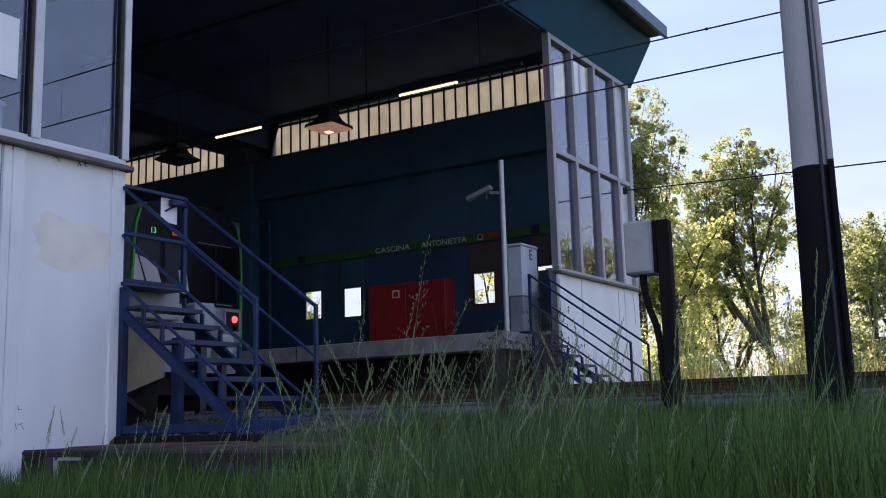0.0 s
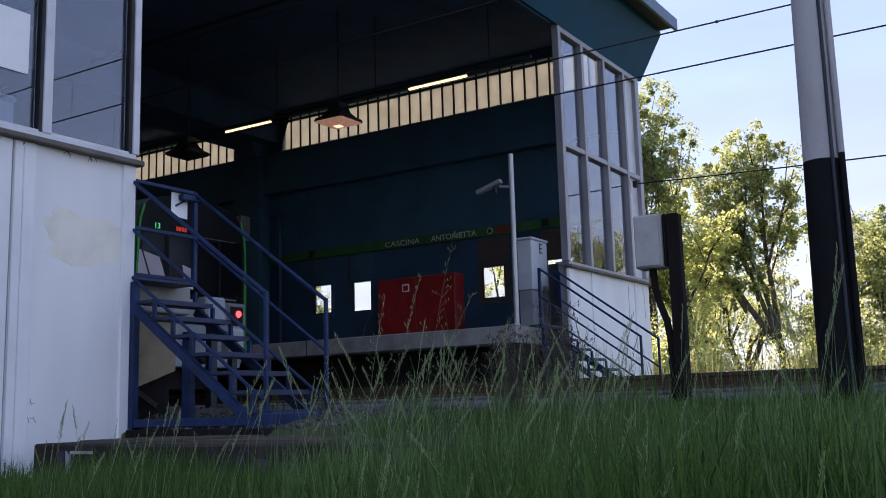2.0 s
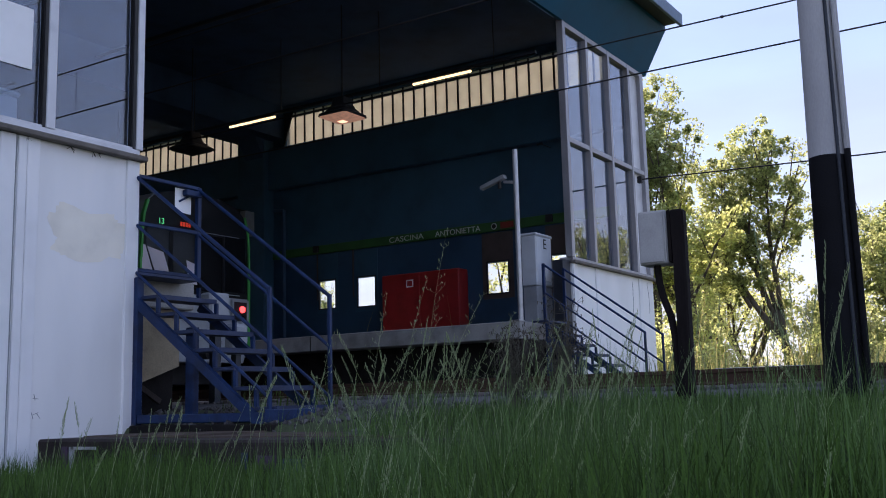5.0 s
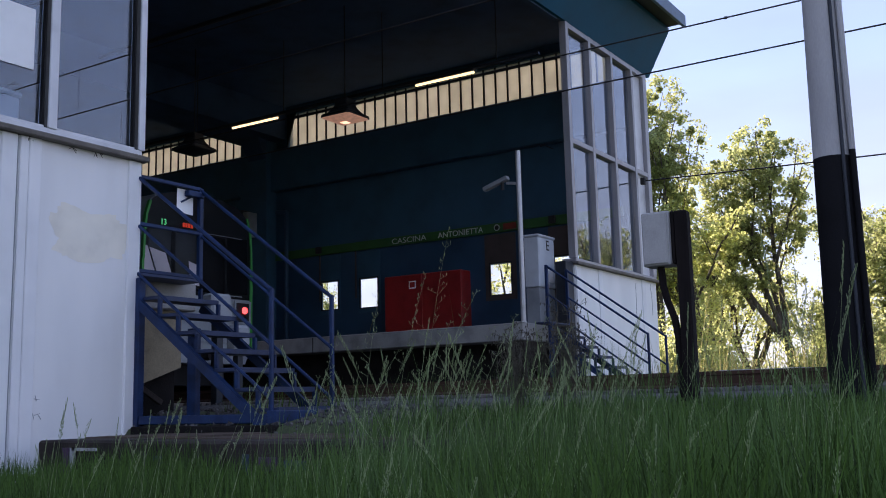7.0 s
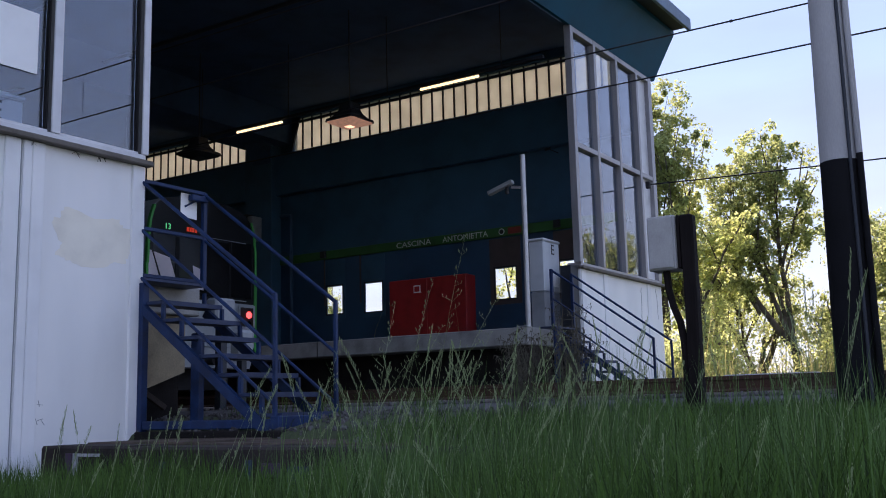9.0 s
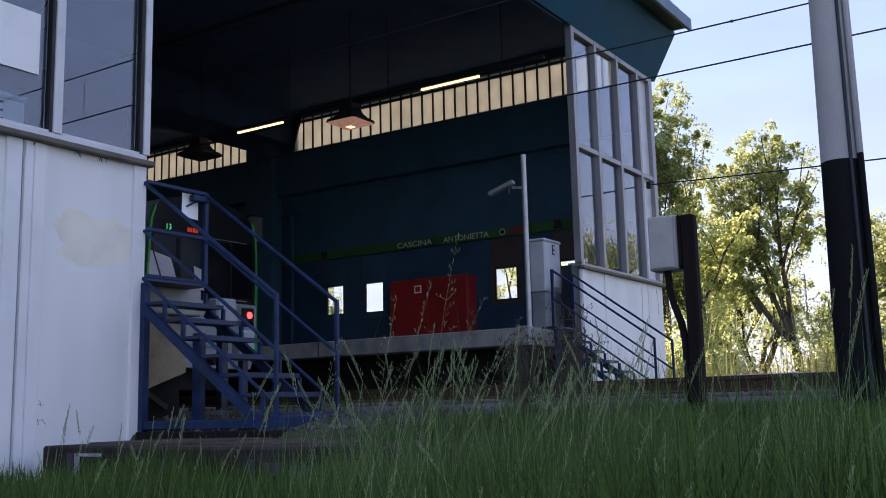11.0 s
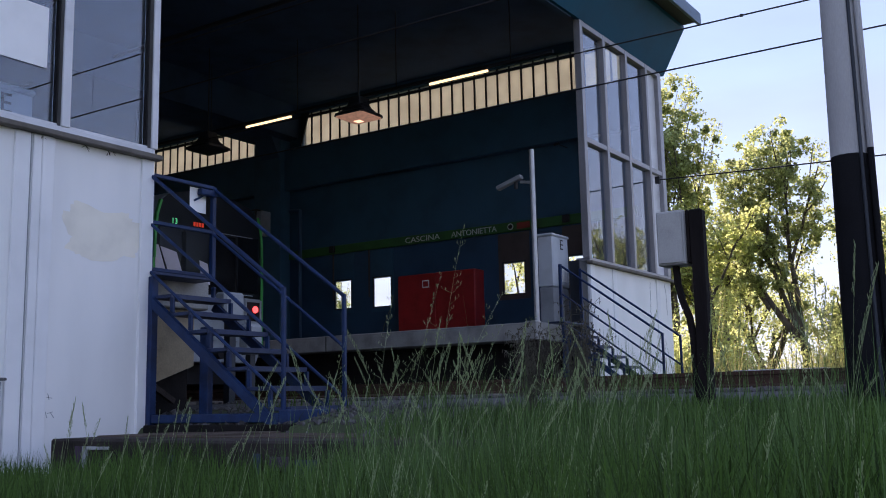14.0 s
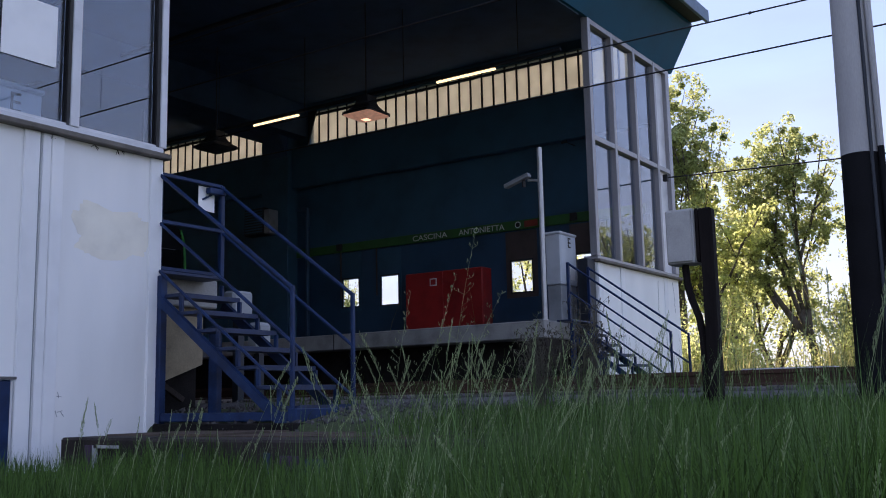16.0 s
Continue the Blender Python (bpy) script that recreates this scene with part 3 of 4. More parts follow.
def make_sign_band():
    s = thing("station_sign", "green station name band with white letters on the wall", "sign")
    part("band", B(21.925, 21.965, 9.1, 21.3, 4.285, 4.53, bevel=0.005), GREEN, s, "green band")
    for word, y0, y1 in (("CASCINA", 15.87, 14.73), ("ANTONIETTA", 14.36, 12.96)):
        m = Matrix.Translation((21.922, y0, 4.335)) @ FACE_MX
        lettering("lettering", word, 0.21, m, LETTER, s, width=y0 - y1)
    part("pictogram", rod(bmesh.new(), (21.924, 12.55, 4.41), (21.916, 12.55, 4.41), 0.085, 20), LETTER, s, "round prohibition pictogram")
    part("pictogram_disc", rod(bmesh.new(), (21.917, 12.55, 4.41), (21.912, 12.55, 4.41), 0.06, 20), BLACK, s)
    part("red_field", B(21.912, 21.924, 11.98, 12.36, 4.33, 4.49), DKRED, s, "dark red notice field")
    for y in (18.45, 17.15):
        part("conduit", B(21.93, 21.955, y - 0.02, y + 0.02, 2.95, 4.283), BROWN, s, "thin brown conduit below the band")
    for y in (10.95, 18.45, 20.6):
        part("hanging_sign", B(21.84, 21.92, y - 0.09, y + 0.09, 4.33, 4.52, bevel=0.01), BLACK, s, "small black hanging sign")


# ---- stairs ----
def make_stairs(x0, x1, name, label, treads, mid_rails=(0.525, 1.04)):
    st = thing(name, label, "staircase", (0, 0, 0), "platform end stairs")
    slope = 0.20 / 0.275
    y_top, y_end = 8.42, 6.56
    part("landing", B(x0, x1, 8.47, GABLE + 0.28, DECK - 0.035, DECK, bevel=0.006), TREAD, st, "worn steel landing")
    for k in range(treads):
        y, z = y_top + 0.044 - 0.28 * k, DECK - 0.07 - 0.199 * (k + 1)
        part("tread", B(x0 + 0.02, x1 - 0.02, y - 0.285, y, z - 0.04, z, bevel=0.006), TREAD, st)
        part("nosing", B(x0 + 0.021, x1 - 0.021, y - 0.297, y - 0.286, z - 0.045, z + 0.004), TREAD, st)
        for xa in (x0 + 0.02, x1 - 0.05):
            part("tread_bracket", B(xa, xa + 0.03, y - 0.045, y - 0.002, z + 0.001, z + 0.159), STAIRBLUE, st)
    for x in (x0, x1):
        zt = DECK - 0.33
        part("stringer", bar(bmesh.new(), (x, 8.45, zt), (x, y_end + 0.02, zt - (8.45 - y_end - 0.02) * slope), 0.05, 0.085, 0.006), STAIRBLUE, st)
        part("post", B(x - 0.02, x + 0.02, y_end - 0.02, y_end + 0.02, -0.12, 1.13, bevel=0.006), STAIRBLUE, st)
        part("post", B(x - 0.028, x + 0.028, GABLE - 0.028, GABLE + 0.028, DECK, 2.52, bevel=0.006), STAIRBLUE, st)
        part("handrail", rod(bmesh.new(), (x, GABLE, 2.50), (x, y_end, 1.11), 0.021, 10), STAIRBLUE, st)
        for d in mid_rails:
            zl = 2.50 - d
            run = (8.5 - y_end)
            part("mid_rail", rod(bmesh.new(), (x, GABLE, zl), (x, y_end, zl - run * (1.39 / 1.94)), 0.018, 8), STAIRBLUE, st)
    part("support", B(x0 + 0.36, x0 + 0.44, 7.97, 8.10, -0.2, 0.85, bevel=0.008), STAIRBLUE, st)
    part("support", B(x0 - 0.03, x0 + 0.06, GABLE - 0.09, GABLE - 0.004, -0.5, DECK - 0.065, bevel=0.008), STAIRBLUE, st)
    part("base_beam", B(x0 - 0.03, x1 + 0.05, y_end - 0.08, y_end + 0.04, -0.16, -0.03, bevel=0.01), STAIRBLUE, st)
    # footing coloured near black for the shade beneath the stairs
    part("footing", B(x0 - 0.12, x1 + 0.05, y_end - 0.16, 8.4, -0.62, -0.165, bevel=0.01), SHADE_CONC, st, "dark footing, under-stair shade painted into its colour")
    part("base_beam", B(x0 - 0.02, x0 + 0.05, y_end + 0.045, 8.4, -0.15, -0.06, bevel=0.01), STAIRBLUE, st)
    return st


def make_left_stairs():
    x0, x1 = 7.08, 7.98
    st = make_stairs(x0, x1, "steel_staircase", "blue painted steel stairs down from the west platform", 7)
    for z in (2.52, 2.0, 1.49):
        part("landing_rail", bar(bmesh.new(), (x0, GABLE, z - 0.01), (x1, GABLE, z - 0.01), 0.04, 0.04, 0.004), STAIRBLUE, st)
    part("latch", B(x1 - 0.22, x1 + 0.02, GABLE - 0.05, GABLE + 0.03, 2.40, 2.47, bevel=0.008), STAIRBLUE, st)
    g = thing("notice_plate", "white plate hung on the stair rail", "sign")
    pts = [(7.665, 2.26), (7.72, 2.21), (7.905, 2.20), (7.905, 2.485), (7.665, 2.485)]
    part("plate", prism(bmesh.new(), pts, "y", GABLE + 0.04, GABLE + 0.046), WHITEPLATE, g)
    part("bracket", bar(bmesh.new(), (7.72, GABLE + 0.035, 2.33), (7.93, GABLE + 0.02, 2.45), 0.02, 0.02), STAIRBLUE, g)


def make_right_stairs():
    make_stairs(16.66, 17.52, "steel_staircase", "blue painted steel stairs down from the east platform", 6)


# ---- things on the platforms ----
def make_cabinet(x0, y0, label):
    c = thing("electrical_cabinet", label, "cabinet", (x0, y0, DECK), "platform cabinets")
    part("plinth", B(0, 0.66, 0, 0.30, 0.0, 0.74, bevel=0.012), GREYLOW, c, "grey lower cabinet")
    part("body", B(-0.012, 0.672, -0.012, 0.312, 0.75, 1.74, bevel=0.015), GREYBOX, c)
    part("roof", B(-0.035, 0.695, -0.035, 0.335, 1.743, 1.80, bevel=0.02), GREYBOX, c)
    part("door_edge", B(0.02, 0.64, -0.020, -0.0125, 0.79, 1.71, bevel=0.003), GREYBOX, c)
    part("notice", B(0.34, 0.56, -0.027, -0.021, 0.86, 1.14), WHITEPLATE, c, "white paper notice")
    m = Matrix.Translation((0.29, -0.022, 1.50)) @ FACE_MY
    lettering("letter", "E", 0.29, m, BLACK, c)
    return c


def make_camera_post():
    p = thing("camera_post", "slim galvanised post with a surveillance camera", "camera post", (16.48, 8.92, DECK))
    part("pole", rod(bmesh.new(), (0, 0, 0), (0, 0, 3.30), 0.05, 14), ZINC, p, smooth=False)
    part("foot_plate", B(-0.11, 0.11, -0.02, 0.2, 0.0, 0.02, bevel=0.004), ZINC, p)
    part("bracket", bar(bmesh.new(), (0, 0.02, 2.66), (0, 0.26, 2.70), 0.05, 0.05), ZINC, p)
    h = part("camera_housing", bar(bmesh.new(), (-0.02, 0.22, 2.80), (-0.02, 0.76, 2.63), 0.12, 0.085, 0.012), GREYLOW, p, "grey camera housing")
    part("camera_knuckle", rod(bmesh.new(), (0, 0.36, 2.58), (0, 0.36, 2.72), 0.035, 10), BLACK, p)


def make_fire_cabinet():
    r = thing("fire_cabinet", "large red steel fire-hose cabinet on the platform", "cabinet", (21.5, 13.4, DECK))
    part("body", B(0, 0.46, 0, 2.42, 0.04, 1.92, bevel=0.015), RED, r)
    part("door", B(-0.018, -0.002, 0.01, 1.207, 0.06, 1.90, bevel=0.003), RED, r)
    part("door", B(-0.018, -0.002, 1.213, 2.41, 0.06, 1.90, bevel=0.003), RED, r)
    part("foot", B(0.02, 0.44, 0.02, 2.40, 0.0, 0.038), BLACK, r)
    part("label_plate", B(-0.024, -0.019, 1.40, 1.62, 1.54, 1.74), WHITEPLATE, r, "small square pictogram plate")
    part("label_inset", B(-0.027, -0.0245, 1.43, 1.59, 1.57, 1.71), RED, r)


def make_pendant(x, y, z, lit=True):
    p = thing("pendant_lamp", "dark bell-shaped high-bay lamp with a warm glow" if lit else "dark bell-shaped high-bay lamp, unlit", "lamp", (x, y, z), "hall pendant lamps")
    def square(r, h):
        """A square ring with cut corners."""
        c = r * 0.86
        return [(r, -c, h), (r, c, h), (c, r, h), (-c, r, h), (-r, c, h), (-r, -c, h), (-c, -r, h), (c, -r, h)]
    def loft(prof):
        bm = bmesh.new()
        rings = [[bm.verts.new(p) for p in square(r, h)] for r, h in prof]
        for ra, rb in zip(rings, rings[1:]):
            for i in range(8):
                bm.faces.new((ra[i], rb[i], rb[(i + 1) % 8], ra[(i + 1) % 8]))
        bm.faces.new(rings[0])
        bm.faces.new(rings[-1][::-1])
        bmesh.ops.recalc_face_normals(bm, faces=bm.faces[:])
        return bm
    part("shade", loft([(0.10, 0.50), (0.16, 0.48), (0.18, 0.34), (0.22, 0.25), (0.30, 0.16), (0.40, 0.10), (0.41, 0.05), (0.39, 0.045)]), STEEL, p, "dark square bell shade")
    part("diffuser", loft([(0.385, 0.044), (0.36, 0.02), (0.20, -0.035), (0.12, -0.045)]), LAMPGLOW if lit else STEEL, p, "warm glowing diffuser" if lit else "unlit dark diffuser")
    if lit:
        part("lamp_element", loft([(0.09, -0.046), (0.07, -0.06)]), BULB, p, "warm glowing lamp element")
    part("rod", rod(bmesh.new(), (0, 0, 0.5), (0, 0, 8.94 - z), 0.015), STEEL, p)


def make_tubes():
    t = thing("lighting_trunking", "thin dark trunking hung below the ceiling", "trunking")
    part("channel", B(17.66, 17.74, 9.0, 30.0, 7.06, 7.12), STEEL, t)
    for y in range(10, 30, 3):
        part("hanger", rod(bmesh.new(), (17.70, y, 7.12), (17.70, y, 8.94), 0.012, 6), STEEL, t)
    for ya, yb in ((10.57, 12.08), (16.2, 17.72), (21.9, 23.4)):
        f = thing("fluorescent_light", "lit warm fluorescent batten under the trunking", "lamp", (17.70, ya, 7.0), "hall fluorescent lights")
        part("tube", rod(bmesh.new(), (0, 0, 0), (0, yb - ya, 0), 0.028, 10), TUBE, f, "glowing tube")
        part("batten", B(-0.04, 0.04, 0, yb - ya, 0.03, 0.058), STEEL, f)


def make_wall_services():
    a = thing("ventilation_unit", "grey louvred ventilation unit on the hall wall", "ventilation unit", (21.6, 20.4, 5.0))
    part("casing", B(-0.45, -0.06, 0.12, 0.34, 0.0, 0.72, bevel=0.015), GREYLOW, a)
    part("grille_box", B(-0.45, -0.06, 0.345, 1.15, 0.0, 0.80, bevel=0.015), STEEL, a)
    for i in range(9):
        part("louvre", B(-0.462, -0.452, 0.40, 1.10, 0.06 + i * 0.08, 0.10 + i * 0.08), NAVY, a)
    p = thing("wall_pipe", "bent blue-grey pipe fixed to the hall wall", "pipe")
    bm = rod(bmesh.new(), (21.8, 20.0, 5.72), (21.8, 19.60, 5.68), 0.06, 10)
    rod(bm, (21.8, 19.60, 5.70), (21.8, 19.60, DECK), 0.06, 10)
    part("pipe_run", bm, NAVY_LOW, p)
    d = thing("small_wall_lamp", "small dark fitting high on the hall wall", "lamp", (21.65, 10.75, 6.15))
    part("arm", rod(bmesh.new(), (0.07, 0, 0), (-0.25, 0.1, 0.05), 0.012), STEEL, d)
    part("head", rod(bmesh.new(), (-0.25, 0.06, 0.06), (-0.25, 0.2, 0.04), 0.03, 10), STEEL, d)


def make_trackside_units():
    r = thing("platform_end_slab", "beige concrete end slab under the platform behind the stairs", "slab")
    part("slab", prism(bmesh.new(), [(6.9, 0.22), (7.47, 0.28), (8.05, 0.48), (8.05, 1.12), (6.9, 1.12)], "y", 8.86, 8.98), BEIGE, r)
    part("brace", bar(bmesh.new(), (7.42, 8.90, 0.30), (7.80, 8.90, 0.08), 0.05, 0.06), CONC_DK, r, "grey slanted brace")
    u = thing("signal_unit", "speckled grey junction box on a short post", "junction box", (8.85, 9.1, 0.05))
    part("post", B(-0.05, 0.05, -0.05, 0.05, 0.0, 1.02), STEEL, u)
    part("box", B(-0.17, 0.17, -0.09, 0.11, 1.02, 1.36, bevel=0.03), GREYLOW, u)
    w = thing("track_signal", "pale grey trackside unit on a post", "signal", (8.5, 8.4, 0.1))
    part("post", B(-0.04, 0.04, -0.04, 0.04, 0.0, 0.6), STEEL, w)
    part("housing", B(-0.12, 0.12, -0.1, 0.1, 0.50, 0.86, bevel=0.04), GREYLOW, w)


def make_window_sheet():
    s = thing("window_sheet", "pale sheet fixed to the window glass", "notice")
    part("sheet", B(5.20, 5.80, GABLE + 0.058, GABLE + 0.062, 3.37, 4.0), WHITEPLATE, s)


# ---- outside: poles, boxes, wires ----
def make_pole():
    p = thing("catenary_pole", "pale concrete catenary pole painted black below", "pole", (7.62, 1.485, -0.15))
    def ring(z):
        return 0.155 - 0.0095 * z
    n = 32
    def shaft(z0, z1):
        bm = bmesh.new()
        steps = 6
        prev = None
        for i in range(steps + 1):
            z = z0 + (z1 - z0) * i / steps
            cur = [bm.verts.new((ring(z) * math.cos(k / n * math.tau), ring(z) * math.sin(k / n * math.tau), z)) for k in range(n)]
            if prev:
                for k in range(n):
                    bm.faces.new((prev[k], prev[(k + 1) % n], cur[(k + 1) % n], cur[k]))
            prev = cur
        return bm
    part("lower_shaft", shaft(-0.4, 1.865), POLE_B, p, "black painted lower shaft", smooth=True)
    part("upper_shaft", shaft(1.865, 7.5), POLE_W, p, "pale concrete upper shaft", smooth=True)
    part("conduit", rod(bmesh.new(), (-0.13, -0.105, -0.3), (-0.07, -0.075, 6.0), 0.013, 10), STEEL, p, "dark cable conduit")
    part("cable", rod(bmesh.new(), (-0.061, -0.151, 1.9), (-0.035, -0.125, 6.0), 0.024, 10), POLE_W, p, "pale cable pipe")
    part("cable", rod(bmesh.new(), (-0.075, -0.165, -0.3), (-0.061, -0.151, 1.9), 0.024, 10), POLE_B, p, "black cable pipe")


def make_post_box():
    p = thing("timber_post", "tarred timber post with a grey metal box", "post", (7.72, 2.74, -0.2))
    bm = B(-0.055, 0.055, -0.095, 0.008, -0.3, 1.69, bevel=0.012)
    rng = random.Random(8)
    for v in bm.verts:
        v.co.x += rng.uniform(-0.006, 0.006)
        v.co.y += rng.uniform(-0.006, 0.006)
    part("post_shaft", bm, TARWOOD, p)
    b = part("box", B(-0.10, 0.10, 0.038, 0.265, 1.25, 1.69, bevel=0.008), BOXGREY, p, "pale grey metal junction box")
    part("box_door", B(-0.115, -0.101, 0.05, 0.253, 1.265, 1.675, bevel=0.004), BOXGREY, b)
    part("back_plate", B(-0.06, 0.06, 0.010, 0.036, 1.26, 1.69, bevel=0.008), TARWOOD, p, "dark mounting block")
    bm = bmesh.new()
    pts = [(0.0, 0.155, 1.26), (0.0, 0.145, 1.10), (0.0, 0.115, 0.97), (0.0, 0.065, 0.83), (0.0, 0.042, 0.68), (0.0, 0.036, 0.4), (0.0, 0.034, -0.2)]
    for a, c in zip(pts, pts[1:]):
        rod(bm, a, c, 0.03, 10)
    part("cable_hose", bm, TARWOOD, p, "thick black cable hose")


def sagging(p0, p1, r, sag=0.0, n=16):
    bm = bmesh.new()
    pts = []
    for i in range(n + 1):
        k = i / n
        v = Vector(p0).lerp(Vector(p1), k)
        v.z -= sag * 4 * k * (1 - k)
        pts.append(v)
    for a, b in zip(pts, pts[1:]):
        rod(bm, a, b, r, 6)
    return bm


def make_wires():
    for x, zc, zm, label in ((10.4, 5.0, 5.77, "west track"), (14.4, 5.022, 5.632, "east track")):
        c = thing("overhead_wire", "black contact wire and messenger over the " + label, "overhead wire", (0, 0, 0), "overhead wires")
        part("contact_wire", sagging((x, -50, zc), (x, 40, zc), 0.013, 0, 4), WIRE, c)
        part("messenger_wire", sagging((x, -50, zm), (x, 40, zm), 0.013, 0, 4), WIRE, c)
        for y in (-14, -8, -2.5) if x > 12 else (-14, -8, -2.5, 3.1):
            part("dropper", rod(bmesh.new(), (x, y, zc), (x, y, zm), 0.006, 5), WIRE, c)
        part("clamp", B(x - 0.012, x + 0.012, 4.14, 4.18, zm - 0.02, zm + 0.018), BLACK, c)
    w = thing("guy_wire", "thin black wire anchored to the end wall", "wire")
    part("strand", sagging((21.6, GABLE - 0.12, 4.985), (20.2, -6.0, 4.33), 0.016, 0.06, 18), WIRE, w)
    part("anchor", B(21.55, 21.65, GABLE - 0.14, GABLE - 0.03, 4.90, 5.06, bevel=0.01), BLACK, w)


def make_kerb():
    k = thing("concrete_kerb", "low stained concrete kerb with faded paint marks", "kerb")
    rng = random.Random(11)
    y = 7.85
    while y > 4.4:
        ln = rng.uniform(1.0, 1.3)
        bm = B(5.50 + rng.uniform(-0.015, 0.015), 5.95, y - ln + 0.02, y, -0.9, -0.25 + rng.uniform(-0.012, 0.012), bevel=0.02)
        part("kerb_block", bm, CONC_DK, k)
        y -= ln
    y = 7.85
    while y > 4.7:
        ln = rng.uniform(0.7, 0.95)
        bm = B(5.97, 6.93 + rng.uniform(-0.02, 0.01), y - ln + 0.025, y, -0.7, -0.232 + rng.uniform(-0.01, 0.008), bevel=0.015)
        part("cover_slab", bm, SLABBROWN, k, "brown stained cover slab")
        y -= ln
    for ya, yb, za, zb, m in ((7.30, 7.36, -0.50, -0.30, PALEPAINT), (7.02, 7.34, -0.325, -0.30, PALEPAINT), (7.38, 7.46, -0.56, -0.30, PURPLE), (4.75, 4.95, -0.50, -0.38, BLUEPAINT), (5.02, 5.2, -0.46, -0.36, PURPLE), (5.3, 5.36, -0.5, -0.34, BLUEPAINT), (6.2, 6.32, -0.48, -0.36, BLUEPAINT), (6.4, 6.45, -0.5, -0.34, PURPLE)):
        part("paint_mark", B(5.470, 5.484, ya, yb, za, zb), m, k, "faded paint mark")
    s = thing("concrete_slab", "pale concrete trough cover beyond the tracks", "slab", (17.3, 4.03, 0.0))
    part("cover", B(0, 0.5, 0, 1.56, 0.30, 0.45, bevel=0.03), PALEPAINT, s)
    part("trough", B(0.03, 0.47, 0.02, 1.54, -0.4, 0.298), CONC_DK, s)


def make_far_building():
    f = thing("far_building", "low pale building far beyond the trees", "building", (92.0, 11.0, -0.3))
    part("wall", wall_cells("x", 0, 0.4, 0, 6, 0, 5.2, [(0.8 + 1.8 * i, 1.8 + 1.8 * i, 2.6, 4.2) for i in range(3)]), BEIGE, f)
    part("side_wall", B(0.41, 9, 0, 0.4, 0, 5.2), BEIGE, f)
    part("roof", B(-0.4, 9.2, -0.4, 6.4, 5.21, 5.6), CONC_DK, f)
    for i in range(3):
        part("window", B(0.2, 0.25, 0.8 + 1.8 * i, 1.8 + 1.8 * i, 2.6, 4.2), TRAINGLASS, f)


# ---- train ----
def make_train():
    t = thing("metro_train", "grey and green metro train with dark cab front", "train", (14.76, 15.70, 0.0))
    W, L = 1.52, 40.0
    z0, z1 = 0.95, 4.5
    def section(k, dz=0.0):
        half = [(0.92, z0), (1.0, z0 + 0.3), (1.0, 3.0), (0.99, 3.55), (0.965, 3.9), (0.90, 4.2), (0.75, 4.38), (0.4, z1)]
        return [(W * k * a, z) for a, z in half] + [(-W * k * a, z) for a, z in half[::-1]]
    part("body", prism(bmesh.new(), section(1), "y", 0.06, L), TRAINW, t)
    part("front_mask", prism(bmesh.new(), [(W * 0.97, 2.36)] + [(x * 0.985, z) for x, z in section(1) if z > 2.4] + [(-W * 0.97, 2.36)], "y", 0.02, 0.058), TRAIND, t, "black cab front")
    part("front_panel", prism(bmesh.new(), [(-W * 0.97, 2.355), (W * 0.97, 2.355), (W * 0.985, 1.4), (-W * 0.985, 1.4)], "y", 0.012, 0.058), TRAINW, t, "pale lower front panel")
    for s in (-1, 1):
        edge = bmesh.new()
        pts = [(s * W * 1.0, 1.25), (s * W * 1.0, 3.0), (s * W * 0.99, 3.55), (s * W * 0.965, 3.9), (s * W * 0.90, 4.2)]
        for a, b in zip(pts, pts[1:]):
            bar(edge, (a[0], 0.03, a[1]), (b[0], 0.03, b[1]), 0.075, 0.05)
        part("green_edge", edge, TRAING, t, "bright green corner stripe")
        part("green_band", B(s * W - 0.004 if s > 0 else -W - 0.012, s * W + 0.012 if s > 0 else -W + 0.004, 0.2, L, 1.3, 2.2), TRAING, t)
        h = part("lamp_cluster", B(s * 1.22 - 0.23, s * 1.22 + 0.23, -0.02, 0.011, 1.83, 2.31, bevel=0.01), BLACK, t, "tail light cluster")
        part("bezel", wall_cells("y", -0.032, -0.021, s * 1.22 - 0.25, s * 1.22 + 0.25, 1.81, 2.33, [(s * 1.22 - 0.20, s * 1.22 + 0.20, 1.86, 2.28)]), TRAINW, h)
        part("tail_lamp", rod(bmesh.new(), (s * 1.28, -0.02, 2.12), (s * 1.28, -0.045, 2.12), 0.075, 20), TAIL, h, "glowing red tail lamp")
        part("head_lamp", rod(bmesh.new(), (s * 1.28, -0.02, 1.93), (s * 1.28, -0.04, 1.93), 0.06, 16), TRAINGLASS, h)
        part("side_window", B(s * 1.08 - 0.32, s * 1.08 + 0.32, 0.008, 0.019, 2.48, 3.72, bevel=0.006), TRAINGLASS, t, "dark cab side window")
    part("windscreen", B(-0.70, 0.70, 0.008, 0.019, 2.45, 3.66, bevel=0.006), TRAINGLASS, t, "dark windscreen")
    # flat pale shapes laid over the glass as painted reflections
    for quad in (((-1.50, 2.56), (-1.16, 2.56), (-1.43, 3.26), (-1.50, 3.26)), ((-1.10, 2.56), (-0.72, 2.56), (-0.96, 3.16), (-1.38, 3.24)), ((-0.27, 2.58), (-0.03, 2.56), (-0.11, 3.0), (-0.34, 3.06))):
        part("reflection_shape", prism(bmesh.new(), list(quad), "y", 0.0, 0.007), CAB_REFLECT, t, "pale slanted shape standing in for a reflection on the cab windows")
    for x in (-0.78, 0.72):
        part("pillar", B(x - 0.03, x + 0.03, -0.006, 0.0075, 2.38, 3.6), TRAIND, t)
    part("lit_strip", B(0.55, 1.22, -0.004, 0.006, 2.41, 2.43), TRAINW, t)
